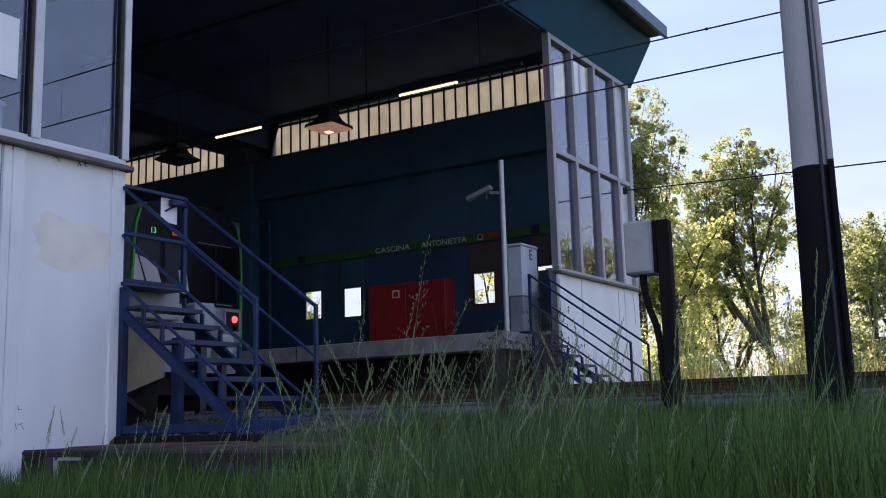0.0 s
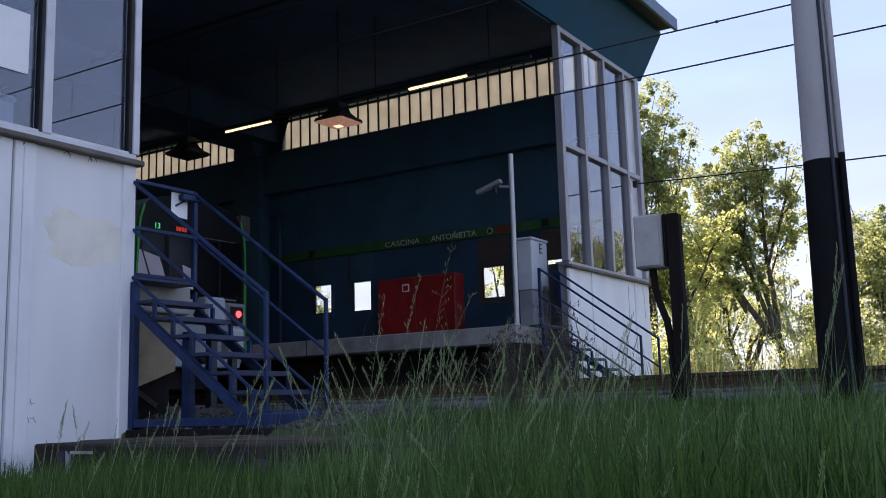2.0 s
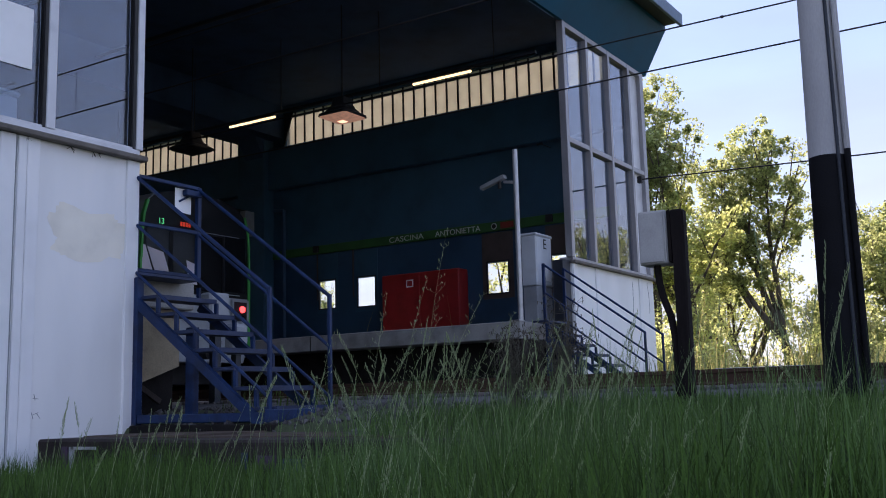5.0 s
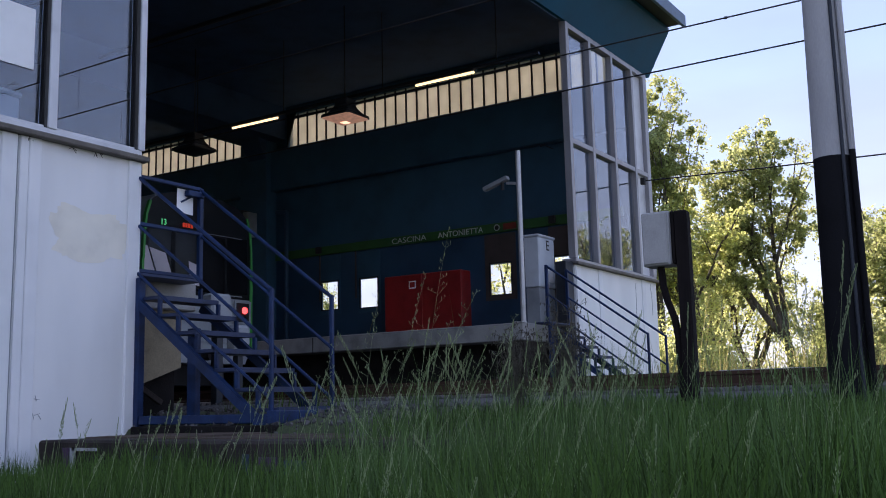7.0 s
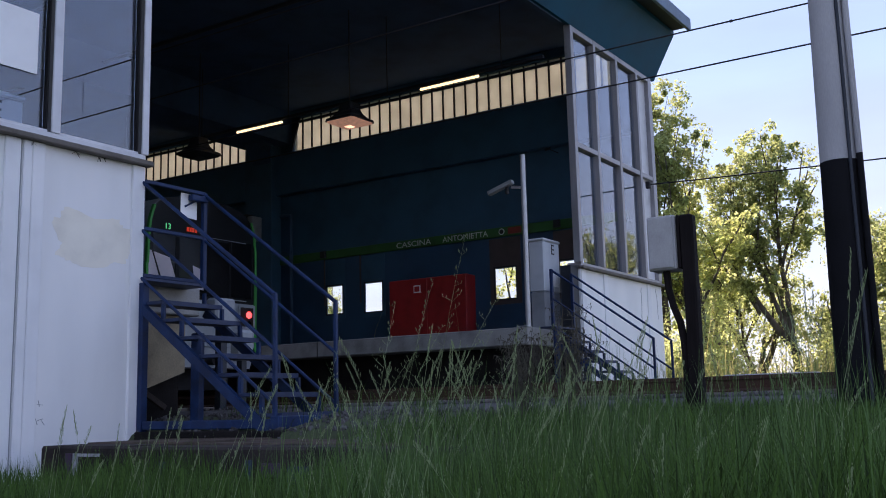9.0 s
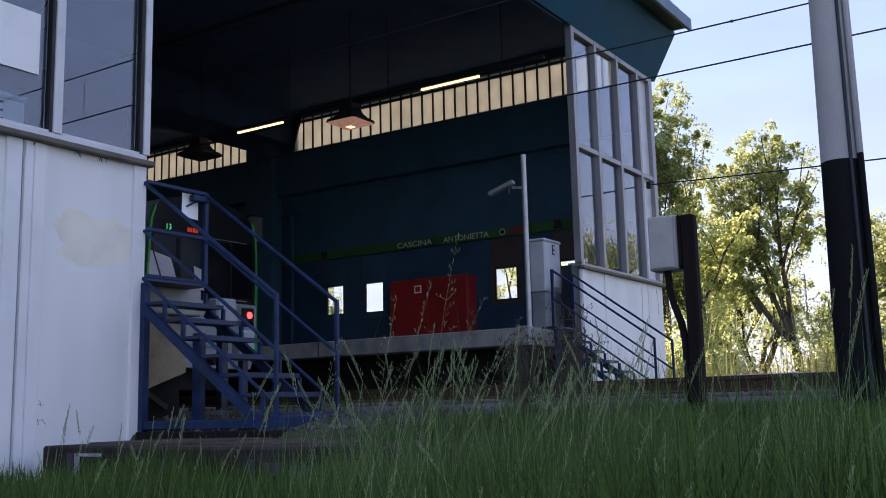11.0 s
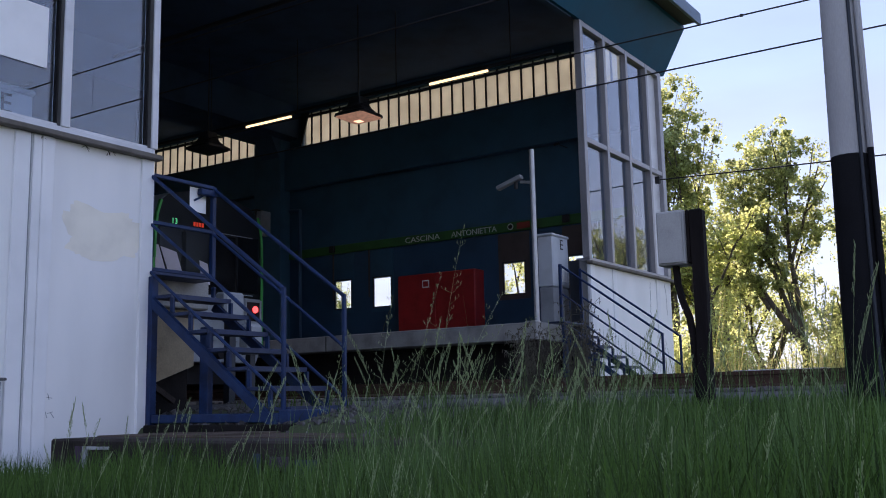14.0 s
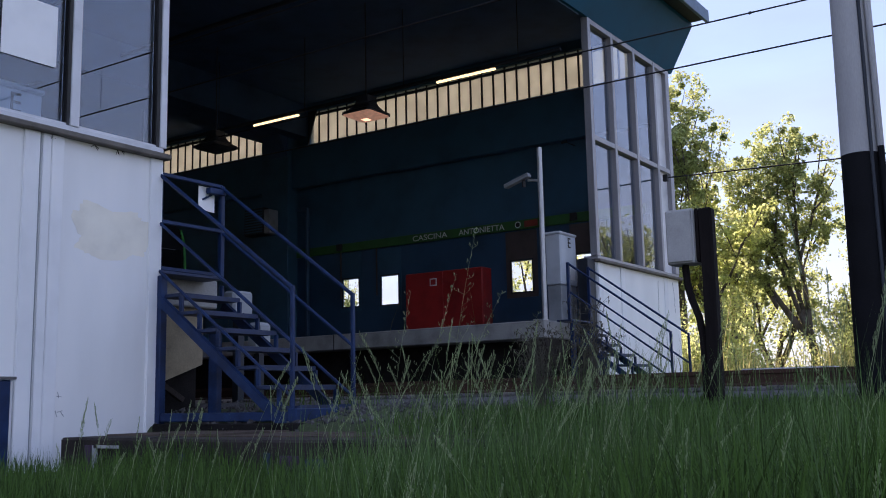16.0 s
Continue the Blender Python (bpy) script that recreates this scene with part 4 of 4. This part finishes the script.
    part("top_trim", B(0.2, 1.2, -0.006, 0.0075, 3.70, 3.71), TRAINW, t)
    m = Matrix.Translation((-1.12, -0.006, 3.74)) @ FACE_MY
    lettering("route_number", "13", 0.17, m, LEDG, t)
    bars = bmesh.new()
    for i in range(4):
        box(bars, -0.52 + i * 0.075, -0.47 + i * 0.075, -0.008, 0.004, 3.76, 3.85)
    part("destination_bars", bars, LEDR, t, "red lit destination display")
    part("coupler", rod(bmesh.new(), (0, 0.1, 1.1), (0, -0.35, 1.1), 0.11, 12), BLACK, t)
    part("underframe", B(-1.2, 1.2, 0.5, L, 0.5, 0.94), BLACK, t, "black underframe")
    part("wheelset", rod(bmesh.new(), (-0.8, 2.2, 0.72), (0.8, 2.2, 0.72), 0.40, 20), STEEL, t)
    part("wheelset", rod(bmesh.new(), (-0.8, 4.3, 0.72), (0.8, 4.3, 0.72), 0.40, 20), STEEL, t)
    return t


# ---- plants ----
def strips(name, material, make, count, seed, label, category, smooth=False):
    """Many thin tapering blades in one mesh. make(rng) gives base, tip, bend and width, or None."""
    rng = random.Random(seed)
    vs, fs = [], []
    for _ in range(count):
        got = make(rng)
        if got is None:
            continue
        (bx, by, bz), h, lean, turn, w = got
        c, s = math.cos(turn), math.sin(turn)
        sc, ss = math.cos(turn + 1.2), math.sin(turn + 1.2)
        i0 = len(vs)
        for k in (0.0, 0.4, 0.75):
            d = lean * h * k * k
            ww = w * (1 - 0.45 * k)
            for sgn in (-1, 1):
                vs.append((bx + c * d + sgn * sc * ww, by + s * d + sgn * ss * ww, bz + h * k * (1 - 0.25 * abs(lean) * k)))
        d = lean * h
        vs.append((bx + c * d, by + s * d, bz + h * (1 - 0.25 * abs(lean))))
        fs += [(i0, i0 + 1, i0 + 3, i0 + 2), (i0 + 2, i0 + 3, i0 + 5, i0 + 4), (i0 + 4, i0 + 5, i0 + 6)]
    me = bpy.data.meshes.new(name)
    me.from_pydata(vs, [], fs)
    me.materials.append(material)
    return tagged(new(name, me), label, category, kind="stuff")


def in_meadow(rng):
    """A place in the meadow before the tracks, thinner close to the eye."""
    a = radians(rng.uniform(28, 88))
    d = 1.7 + 7.3 * rng.random() ** 0.75
    x, y = d * math.sin(a), d * math.cos(a)
    if x > 7.9 or y > 8.3 or (5.45 < x < 5.98 and y < 7.9 and rng.random() < 0.9):
        return None
    if x > 5.98 and y > 4.9 and rng.random() < 0.97:
        return None
    if x > 6.0 and rng.random() < 0.35 + 0.5 * smooth01((y - 2.0) / 3.0):
        return None
    return x, y, d


def make_meadow():
    def blade(rng):
        p = in_meadow(rng)
        if p is None:
            return None
        x, y, d = p
        clump = 0.75 + 0.5 * noise.noise((x * 0.9, y * 0.9, 3.0))
        h = max(0.14, (0.02 - ground_z(x, y)) * rng.uniform(0.5, 1.02) * (clump + 0.15))
        if x < 6:
            h *= rng.uniform(0.6, 1.3) if math.atan2(x, y) < radians(52) else 1.0
            h *= 0.62 + 0.38 * smooth01((math.degrees(math.atan2(x, y)) - 47) / 15)
        return (x, y, ground_z(x, y) - 0.02), h, rng.uniform(0.04, 0.42), rng.uniform(0, math.tau), rng.uniform(0.0022, 0.0048)
    strips("meadow_grass", GRASS, blade, 95000, 21, "tall dense green meadow grass", "grass")

    def dry(rng):
        p = in_meadow(rng)
        if p is None:
            return None
        x, y, d = p
        if rng.random() > 0.3 + 0.7 * smooth01((math.degrees(math.atan2(x, y)) - 46) / 10):
            return None
        return (x, y, ground_z(x, y)), rng.uniform(0.55, 0.95) * (0.5 + 0.5 * smooth01((math.degrees(math.atan2(x, y)) - 45) / 14)) * (1 if x < 5.7 else 0.7), rng.uniform(0.03, 0.3), rng.uniform(0, math.tau), 0.0017
    strips("grass_stems", STEM, dry, 1900, 22, "thin pale flowering grass stems", "grass")

    def back_row(rng):
        a, d = radians(rng.uniform(29, 84)), rng.uniform(3.3, 5.5)
        if rng.random() > smooth01((math.degrees(a) - 44) / 12):
            return None
        x, y = d * math.sin(a), d * math.cos(a)
        tall = 0.75 + 0.35 * noise.noise((x * 1.7, y * 1.7, 5.0))
        return (x, y, ground_z(x, y)), rng.uniform(0.6, 0.98) * tall * (1.08 - 0.2 * smooth01((x - 4.9) / 0.8)) * (0.66 + 0.34 * smooth01((math.degrees(a) - 38) / 12)), rng.uniform(0.02, 0.22), rng.uniform(0, math.tau), rng.uniform(0.0013, 0.003)
    strips("tall_grass", STEM, back_row, 4000, 26, "tall upright grass with pale tips", "grass")

    # the rest of the meadow round about
    def around(rng):
        x, y = rng.uniform(-8, 5.4), rng.uniform(-10, 8.2)
        a = math.degrees(math.atan2(x, y))
        if math.hypot(x, y) < 1.2 or (24 < a < 90):
            return None
        return (x, y, ground_z(x, y) - 0.02), rng.uniform(0.25, 0.6), rng.uniform(0.05, 0.45), rng.uniform(0, math.tau), rng.uniform(0.003, 0.006)
    strips("wide_meadow", GRASS, around, 52000, 27, "tall green meadow grass beside the tracks", "grass")

    # weeds along the tracks and below the stairs
    def weed(rng):
        x, y = rng.uniform(6.0, 9.2), rng.uniform(-0.5, 8.3)
        if noise.noise((x * 1.3, y * 1.3, 9)) < 0.12 or (y > 5.0 and x < 7.7 and rng.random() < 0.93):
            return None
        return (x, y, ground_z(x, y)), rng.uniform(0.10, 0.4), rng.uniform(0.1, 0.8), rng.uniform(0, math.tau), 0.003
    strips("trackside_weeds", GRASS, weed, 5000, 23, "short weeds in the ballast", "grass")

    def far(rng):
        x, y = rng.uniform(19, 48), rng.uniform(-8, 22)
        return (x, y, ground_z(x, y) - 0.05), (rng.uniform(0.3, 1.5) if rng.random() < 0.95 else rng.uniform(1.4, 3.0)), rng.uniform(0.05, 0.4), rng.uniform(0, math.tau), 0.007
    strips("far_meadow", GRASS_FAR, far, 11000, 24, "pale sunlit reeds and grass beyond the tracks", "grass")


def stalk_mesh(h, lean, seed, heads=22, loose=1.0, first=0.7):
    """One flowering grass stalk with its spikelets, bending over at the top."""
    rng = random.Random(seed)
    vs, fs = [], []
    def on(k):
        return Vector((lean * h * k * k, 0, h * k * (1 - 0.2 * lean * k)))
    for i in range(10):
        needle(vs, fs, on(i / 10), on((i + 1) / 10), 0.0012 - 0.00008 * i, 0.0011 - 0.00008 * i)
    for i in range(heads):
        k = first + (1 - first) * (i + rng.random()) / heads
        base = on(k)
        taper = 1.2 - 0.9 * (k - first) / (1 - first)
        a = rng.uniform(0, math.tau)
        if loose > 0.5:
            # an airy panicle: thin side branches, each with a few hanging spikelets
            reach = rng.uniform(0.012, 0.045) * taper
            end = base + Vector((math.cos(a) * reach, math.sin(a) * reach, reach * rng.uniform(0.25, 0.8)))
            needle(vs, fs, base, end, 0.0004, 0.0003)
            for f in (0.6, 1.0):
                p = base.lerp(end, f)
                q = p + Vector((rng.uniform(-0.004, 0.006), rng.uniform(-0.004, 0.004), rng.uniform(0.004, 0.012)))
                needle(vs, fs, p, (p + q) / 2, 0.0003, 0.0014)
                needle(vs, fs, (p + q) / 2, q, 0.0014, 0.0002)
        else:
            out = loose * rng.uniform(0.006, 0.026) * taper
            mid = base + Vector((math.cos(a) * out, math.sin(a) * out, out * 1.6 + 0.002))
            needle(vs, fs, base, mid, 0.0003, 0.0003)
            tip = mid + Vector((math.cos(a) * 0.0015, math.sin(a) * 0.0015, 0.014))
            half = (mid + tip) / 2
            needle(vs, fs, mid, half, 0.0003, 0.0012)
            needle(vs, fs, half, tip, 0.0012, 0.0002)
    return sticks("grass_stalk", vs, fs, STRAW)


def make_stalks():
    """The tall seed stalks that stand out against the hall."""
    rng = random.Random(31)
    made = []
    airy = [(52.0, 3.2, 1.13, 0.20), (55.2, 3.3, 1.29, 0.14), (54.2, 3.1, 1.08, 0.22), (56.8, 3.4, 1.04, 0.26), (53.3, 3.4, 1.18, 0.16), (52.6, 3.6, 1.04, 0.25), (56.0, 3.6, 1.02, 0.2),
            (48.6, 3.5, 0.96, 0.10), (50.2, 3.6, 0.92, 0.2), (60.4, 3.5, 1.0, 0.2), (59.2, 3.3, 0.98, 0.22), (63.8, 3.8, 0.98, 0.15)]
    spots = [(44.5, 3.6, 0.78, 0.3), (47.2, 3.7, 0.75, 0.3), (53.1, 3.4, 0.84, 0.35), (64.5, 3.4, 0.86, 0.3), (66.2, 3.9, 1.02, 0.1), (68.0, 3.6, 0.88, 0.35), (70.4, 4.2, 1.05, 0.15),
             (72.2, 4.4, 1.1, 0.1), (73.5, 4.6, 1.08, 0.12), (74.8, 4.3, 1.0, 0.15), (77.8, 3.2, 1.12, 0.15), (79.0, 3.4, 1.0, 0.3), (80.2, 3.0, 0.95, 0.35)]
    for i in range(12):
        spots.append((rng.uniform(75.5, 82.5), rng.uniform(2.9, 3.7), rng.uniform(0.85, 1.2), rng.uniform(0.05, 0.3)))
    for i in range(26):
        spots.append((rng.uniform(34.5, 43.5), rng.uniform(3.4, 4.7), rng.uniform(0.52, 0.74), rng.uniform(0.03, 0.22)))
    for i in range(22):
        spots.append((rng.uniform(50, 81), rng.uniform(1.9, 2.8), rng.uniform(0.48, 0.68), rng.uniform(0.03, 0.2)))
    for i in range(60):
        spots.append((rng.uniform(43, 82), rng.uniform(2.6, 5.2), rng.uniform(0.62, 0.92), rng.uniform(0.1, 0.5)))
    for i in range(78):
        spots.append((rng.uniform(51, 67), rng.uniform(3.0, 5.2), rng.uniform(0.72, 1.02), rng.uniform(0.05, 0.4)))
    loose_kinds = [stalk_mesh(1.0, 0.10 + 0.09 * j, 60 + j, 17, 1.0, 0.70) for j in range(3)]
    tight_kinds = [stalk_mesh(1.0, 0.04 + 0.055 * j, 40 + j, 30 + 6 * (j % 3), (0.08, 0.15, 0.3)[j % 3], 0.86) for j in range(6)]
    for i, (ang, d, h, lean) in enumerate(airy + spots):
        x, y = d * math.sin(radians(ang)), d * math.cos(radians(ang))
        is_airy = i < len(airy)
        kind = loose_kinds[min(2, int(lean / 0.1))] if is_airy else tight_kinds[min(5, int(lean / 0.08))]
        o = tagged(new("grass_stalk", kind), "tall wild oat stalk with an airy hanging panicle" if is_airy else "tall wild grass stalk with a slender seed head", "grass stalk", "tall seed stalks")
        turn = rng.gauss(-radians(ang), 0.7) + (math.pi if not is_airy and rng.random() < 0.12 else 0)
        o.location, o.scale, o.rotation_euler = (x, y, ground_z(x, y)), (1.0, 1.0, h), (0, 0, turn)
        made.append(o)
    return made


def make_tree(x, y, height, spread, trunk_r, seed, leafmat, label, leaves=9000, lean=(0, 0), crown_from=0.3, leaf=0.122, open_crown=1.0):
    leaves = int(leaves * 0.95)
    """A trunk with forking limbs and a crown of small leaves gathered in uneven clumps."""
    rng = random.Random(seed)
    t = thing("tree", label, "tree", (x, y, -0.3), "trees beyond the tracks")
    bm = bmesh.new()
    ends = []

    def limb(p, d, length, r, depth):
        n = 4
        run = length * (crown_from / 0.3 if depth == 0 else 1)
        for i in range(n):
            q = p + d * (run / n)
            rod(bm, p, q, r * (1 - 0.12 * i), 7 if depth < 2 else 5, r * (1 - 0.12 * (i + 1)))
            p = q
            d = (d + Vector((rng.uniform(-0.16, 0.16), rng.uniform(-0.16, 0.16), rng.uniform(-0.02, 0.12)))).normalized()
            if depth >= 2 or (depth == 1 and i > 0):
                ends.append((p.copy(), length))
        r *= 0.55
        if depth < 3:
            k = 3 if depth else 4
            for i in range(k):
                a = rng.uniform(0, math.tau)
                tilt = rng.uniform(0.3, 0.85) if depth else rng.uniform(0.15, 0.65)
                nd = (d + Vector((math.cos(a) * tilt, math.sin(a) * tilt, rng.uniform(-0.1, 0.35)))).normalized()
                limb(p - d * run * rng.uniform(0, 0.35), nd, length * rng.uniform(0.62, 0.85), r * rng.uniform(0.7, 1.0), depth + 1)

    limb(Vector((0, 0, 0)), Vector((lean[0], lean[1], 1)).normalized(), height * 0.3, trunk_r, 0)
    top = max(p.z for p, _ in ends)
    wide = max(max(abs(p.x), abs(p.y)) for p, _ in ends)
    kz, kw = height * 0.95 / top, spread / wide
    for v in bm.verts:
        f = smooth01(v.co.z / (height * 0.2))
        v.co = Vector((v.co.x * (1 + (kw - 1) * f), v.co.y * (1 + (kw - 1) * f), v.co.z * kz))
    part("trunk", bm, BARK, t, "forked grey-brown trunk and limbs", smooth=True)
    vs, fs = [], []
    clumps = []
    for p, ln in ends:
        if p.z * kz < height * 0.10 and rng.random() < 0.8:
            continue
        for _ in range(2):
            clumps.append((Vector((p.x * kw, p.y * kw, p.z * kz)) + Vector((rng.gauss(0, 0.36), rng.gauss(0, 0.36), rng.gauss(0, 0.36))), rng.uniform(0.12, 0.46)))
    for _ in range(leaves):
        c, r = rng.choice(clumps)
        o = Vector((rng.gauss(0, 1), rng.gauss(0, 1), rng.gauss(0, 1))).normalized() * r * rng.random() ** 0.45
        s = leaf * rng.uniform(0.6, 1.3)
        u = Vector((rng.gauss(0, 1), rng.gauss(0, 1), rng.gauss(-0.4, 0.8))).normalized()
        w = u.cross(Vector((rng.gauss(0, 1), rng.gauss(0, 1), rng.gauss(0, 1)))).normalized()
        q = c + o * open_crown
        i0 = len(vs)
        for a, b in ((-0.5, 0), (-0.15, -0.38), (0.55, 0), (-0.15, 0.38)):
            vs.append(q + u * a * s + w * b * s)
        fs.append((i0, i0 + 1, i0 + 2, i0 + 3))
    me = bpy.data.meshes.new("crown")
    me.from_pydata(vs, [], fs)
    me.materials.append(leafmat)
    cr = new("crown", me)
    cr.parent = t
    return t


def make_bush(x, y, h, w, seed, leafmat, label, leaves=3500):
    rng = random.Random(seed)
    b = thing("bush", label, "bush", (x, y, -0.3), "bushes beyond the tracks")
    bm = bmesh.new()
    heads = []
    for _ in range(14):
        a, k = rng.uniform(0, math.tau), rng.uniform(0.2, 1)
        tip = Vector((math.cos(a) * w * k, math.sin(a) * w * k, h * rng.uniform(0.45, 0.95)))
        rod(bm, (0, 0, 0), tip, 0.03, 5, 0.01)
        heads += [tip, tip * 0.7, tip * 0.45]
    part("twig_mass", bm, BARK, b)
    vs, fs = [], []
    for _ in range(leaves):
        q = rng.choice(heads) + Vector((rng.gauss(0, 1), rng.gauss(0, 1), rng.gauss(0, 1))) * 0.28
        s = 0.11 * rng.uniform(0.6, 1.3)
        u = Vector((rng.gauss(0, 1), rng.gauss(0, 1), rng.gauss(0, 1))).normalized()
        v = u.cross(Vector((rng.gauss(0, 1), rng.gauss(0, 1), rng.gauss(0, 1)))).normalized()
        i0 = len(vs)
        for a, c in ((-0.5, 0), (0, -0.36), (0.55, 0), (0, 0.36)):
            vs.append(q + u * a * s + v * c * s)
        fs.append((i0, i0 + 1, i0 + 2, i0 + 3))
    me = bpy.data.meshes.new("foliage")
    me.from_pydata(vs, [], fs)
    me.materials.append(leafmat)
    o = new("foliage", me)
    o.parent = b


def needle(vs, fs, a, b, r0, r1):
    """A three-sided tapering stick from a to b, added to lists of corners and faces."""
    a, b = Vector(a), Vector(b)
    u = (b - a).orthogonal().normalized()
    w = (b - a).normalized().cross(u)
    i0 = len(vs)
    for p, r in ((a, r0), (b, r1)):
        for k in range(3):
            t = k / 3 * math.tau
            vs.append(p + (u * math.cos(t) + w * math.sin(t)) * r)
    for k in range(3):
        j = (k + 1) % 3
        fs.append((i0 + k, i0 + j, i0 + 3 + j, i0 + 3 + k))


def sticks(name, vs, fs, material):
    me = bpy.data.meshes.new(name)
    me.from_pydata(vs, [], fs)
    me.materials.append(material)
    return me


def make_dry_weed(x, y, h, w, seed):
    rng = random.Random(seed)
    d = thing("dry_weed", "dense dry grey-brown weed clump by the track", "weed", (x, y, ground_z(x, y)), "dry weeds by the track")
    vs, fs = [], []
    for _ in range(34):
        a, k = rng.uniform(0, math.tau), rng.uniform(0.1, 1)
        p, top = Vector((0, 0, 0)), h * rng.uniform(0.5, 1.0)
        for i in range(5):
            q = Vector((math.cos(a) * w * k * (i + 1) / 5 + rng.uniform(-0.03, 0.03), math.sin(a) * w * k * (i + 1) / 5 + rng.uniform(-0.03, 0.03), top * (i + 1) / 5))
            needle(vs, fs, p, q, 0.0028, 0.0022)
            if i > 0:
                for _ in range(4):
                    e = q + Vector((rng.uniform(-0.1, 0.1), rng.uniform(-0.1, 0.1), rng.uniform(-0.03, 0.07)))
                    needle(vs, fs, q, e, 0.0016, 0.0012)
                    needle(vs, fs, e, e + Vector((rng.uniform(-0.02, 0.02), rng.uniform(-0.02, 0.02), -0.03)), 0.005, 0.001)
            p = q
    o = new("twig_mass", sticks("twig_mass", vs, fs, WEEDDRY))
    o.parent = d


def make_plants():
    make_dry_weed(7.35, 3.62, 0.95, 0.26, 51)
    make_dry_weed(7.25, 4.0, 0.75, 0.2, 52)
    make_tree(37.0, 13.9, 13.5, 3.1, 0.22, 1, LEAF_B, "tall sunlit poplar with loose olive-green leaves", 36000, crown_from=0.16)
    make_tree(37.5, 12.2, 8.6, 3.0, 0.24, 2, LEAF_A, "low forked tree with backlit yellow-green leaves", 28000, (-0.05, 0.1), 0.10)
    make_tree(40.0, 9.8, 11.1, 3.5, 0.26, 3, LEAF_B, "broad tree with forked trunk and green leaves", 30000, (-0.02, 0.12), 0.14)
    make_tree(44.0, 6.8, 8.8, 2.9, 0.22, 4, LEAF_B, "green leafy tree beyond the tracks", 27000, crown_from=0.12)
    make_tree(52.0, 16.0, 8.6, 3.0, 0.22, 5, LEAF_A, "sunlit yellow-green tree farther off", 12000, crown_from=0.12)
    make_tree(46.0, 25.0, 9.6, 4.4, 0.22, 8, LEAF_A, "sunlit yellow-green tree behind the hall", 12000, crown_from=0.1)
    make_tree(44.0, 38.6, 9.0, 2.4, 0.22, 9, LEAF_B, "green leafy tree behind the hall", 7000, crown_from=0.1)
    make_tree(44.0, 12.6, 6.4, 2.6, 0.2, 10, LEAF_A, "low spreading tree in the sun", 7000, crown_from=0.08)
    make_tree(41.5, 8.2, 4.6, 1.6, 0.2, 11, LEAF_B, "low green tree with dark trunk", 9000, crown_from=0.12)
    make_tree(47.0, -4.0, 9.5, 3.0, 0.24, 6, LEAF_B, "green leafy tree beyond the tracks", 8000)
    make_tree(42.0, -12.0, 9.0, 3.0, 0.24, 7, LEAF_B, "green leafy tree beyond the tracks", 7000)
    for x, y, h, w, s in ((36.0, 11.7, 3.4, 1.5, 11), (38.5, 8.9, 2.4, 1.2, 15), (35.0, 12.9, 3.8, 1.3, 13), (34.0, 11.0, 1.8, 1.0, 19), (39.0, 7.6, 3.6, 1.6, 1), (38.0, 13.4, 2.4, 1.4, 2), (30.0, 11.4, 2.4, 0.9, 3), (43.0, 6.6, 2.8, 1.5, 4), (45, 10.5, 2.0, 2.0, 5), (41.0, 3.4, 2.2, 1.2, 6)):
        make_bush(x, y, h, w, s, LEAF_A if s % 2 else LEAF_B, "leafy green bush in the sun")


# ---- build ----
make_ground()
make_trackbed()
make_track(10.3, "rusty metro track on ballast by the west platform")
make_track(14.85, "rusty metro track on ballast by the east platform")
make_right_wing()
make_left_wing()
make_hall()
make_platforms()
make_sign_band()
make_left_stairs()
make_right_stairs()
make_cabinet(17.31, 8.99, "pale grey electrical cabinet on the east platform")
make_cabinet(5.27, 9.0, "pale grey electrical cabinet behind the west glazing")
make_camera_post()
make_fire_cabinet()
make_pendant(16.9, 13.46, 6.26)
make_pendant(16.85, 18.18, 6.26, False)
make_tubes()
make_wall_services()
make_trackside_units()
make_window_sheet()
make_pole()
make_post_box()
make_wires()
make_kerb()
make_far_building()
train = make_train()
make_plants()
make_meadow()
stalks = make_stalks()


def motions():
    """The train rolls to its stop, waits, and leaves into the hall."""
    rows = [(0, 15.48), (0.3, 15.60), (0.6, 15.64), (1.0, 15.66), (2.0, 15.67), (8.0, 15.68), (13.0, 15.70), (13.7, 15.72), (14.0, 15.76), (14.3, 15.86), (14.5, 15.98), (15.0, 16.44), (15.5, 17.30), (16.0, 18.56)]
    rng = random.Random(77)
    for o in stalks[:26]:
        m0, s0 = o.rotation_euler.z, o.location.copy()
        k = rng.uniform(0, 6)
        walk(o, [(t, pose(s0.x, s0.y, s0.z, 1.6 * math.sin(0.9 * t + k), 1.3 * math.sin(1.25 * t + 2 * k), math.degrees(m0))) for t in range(17)])
    walk(train, [(t, pose(14.76, y, 0)) for t, y in rows])


motions()
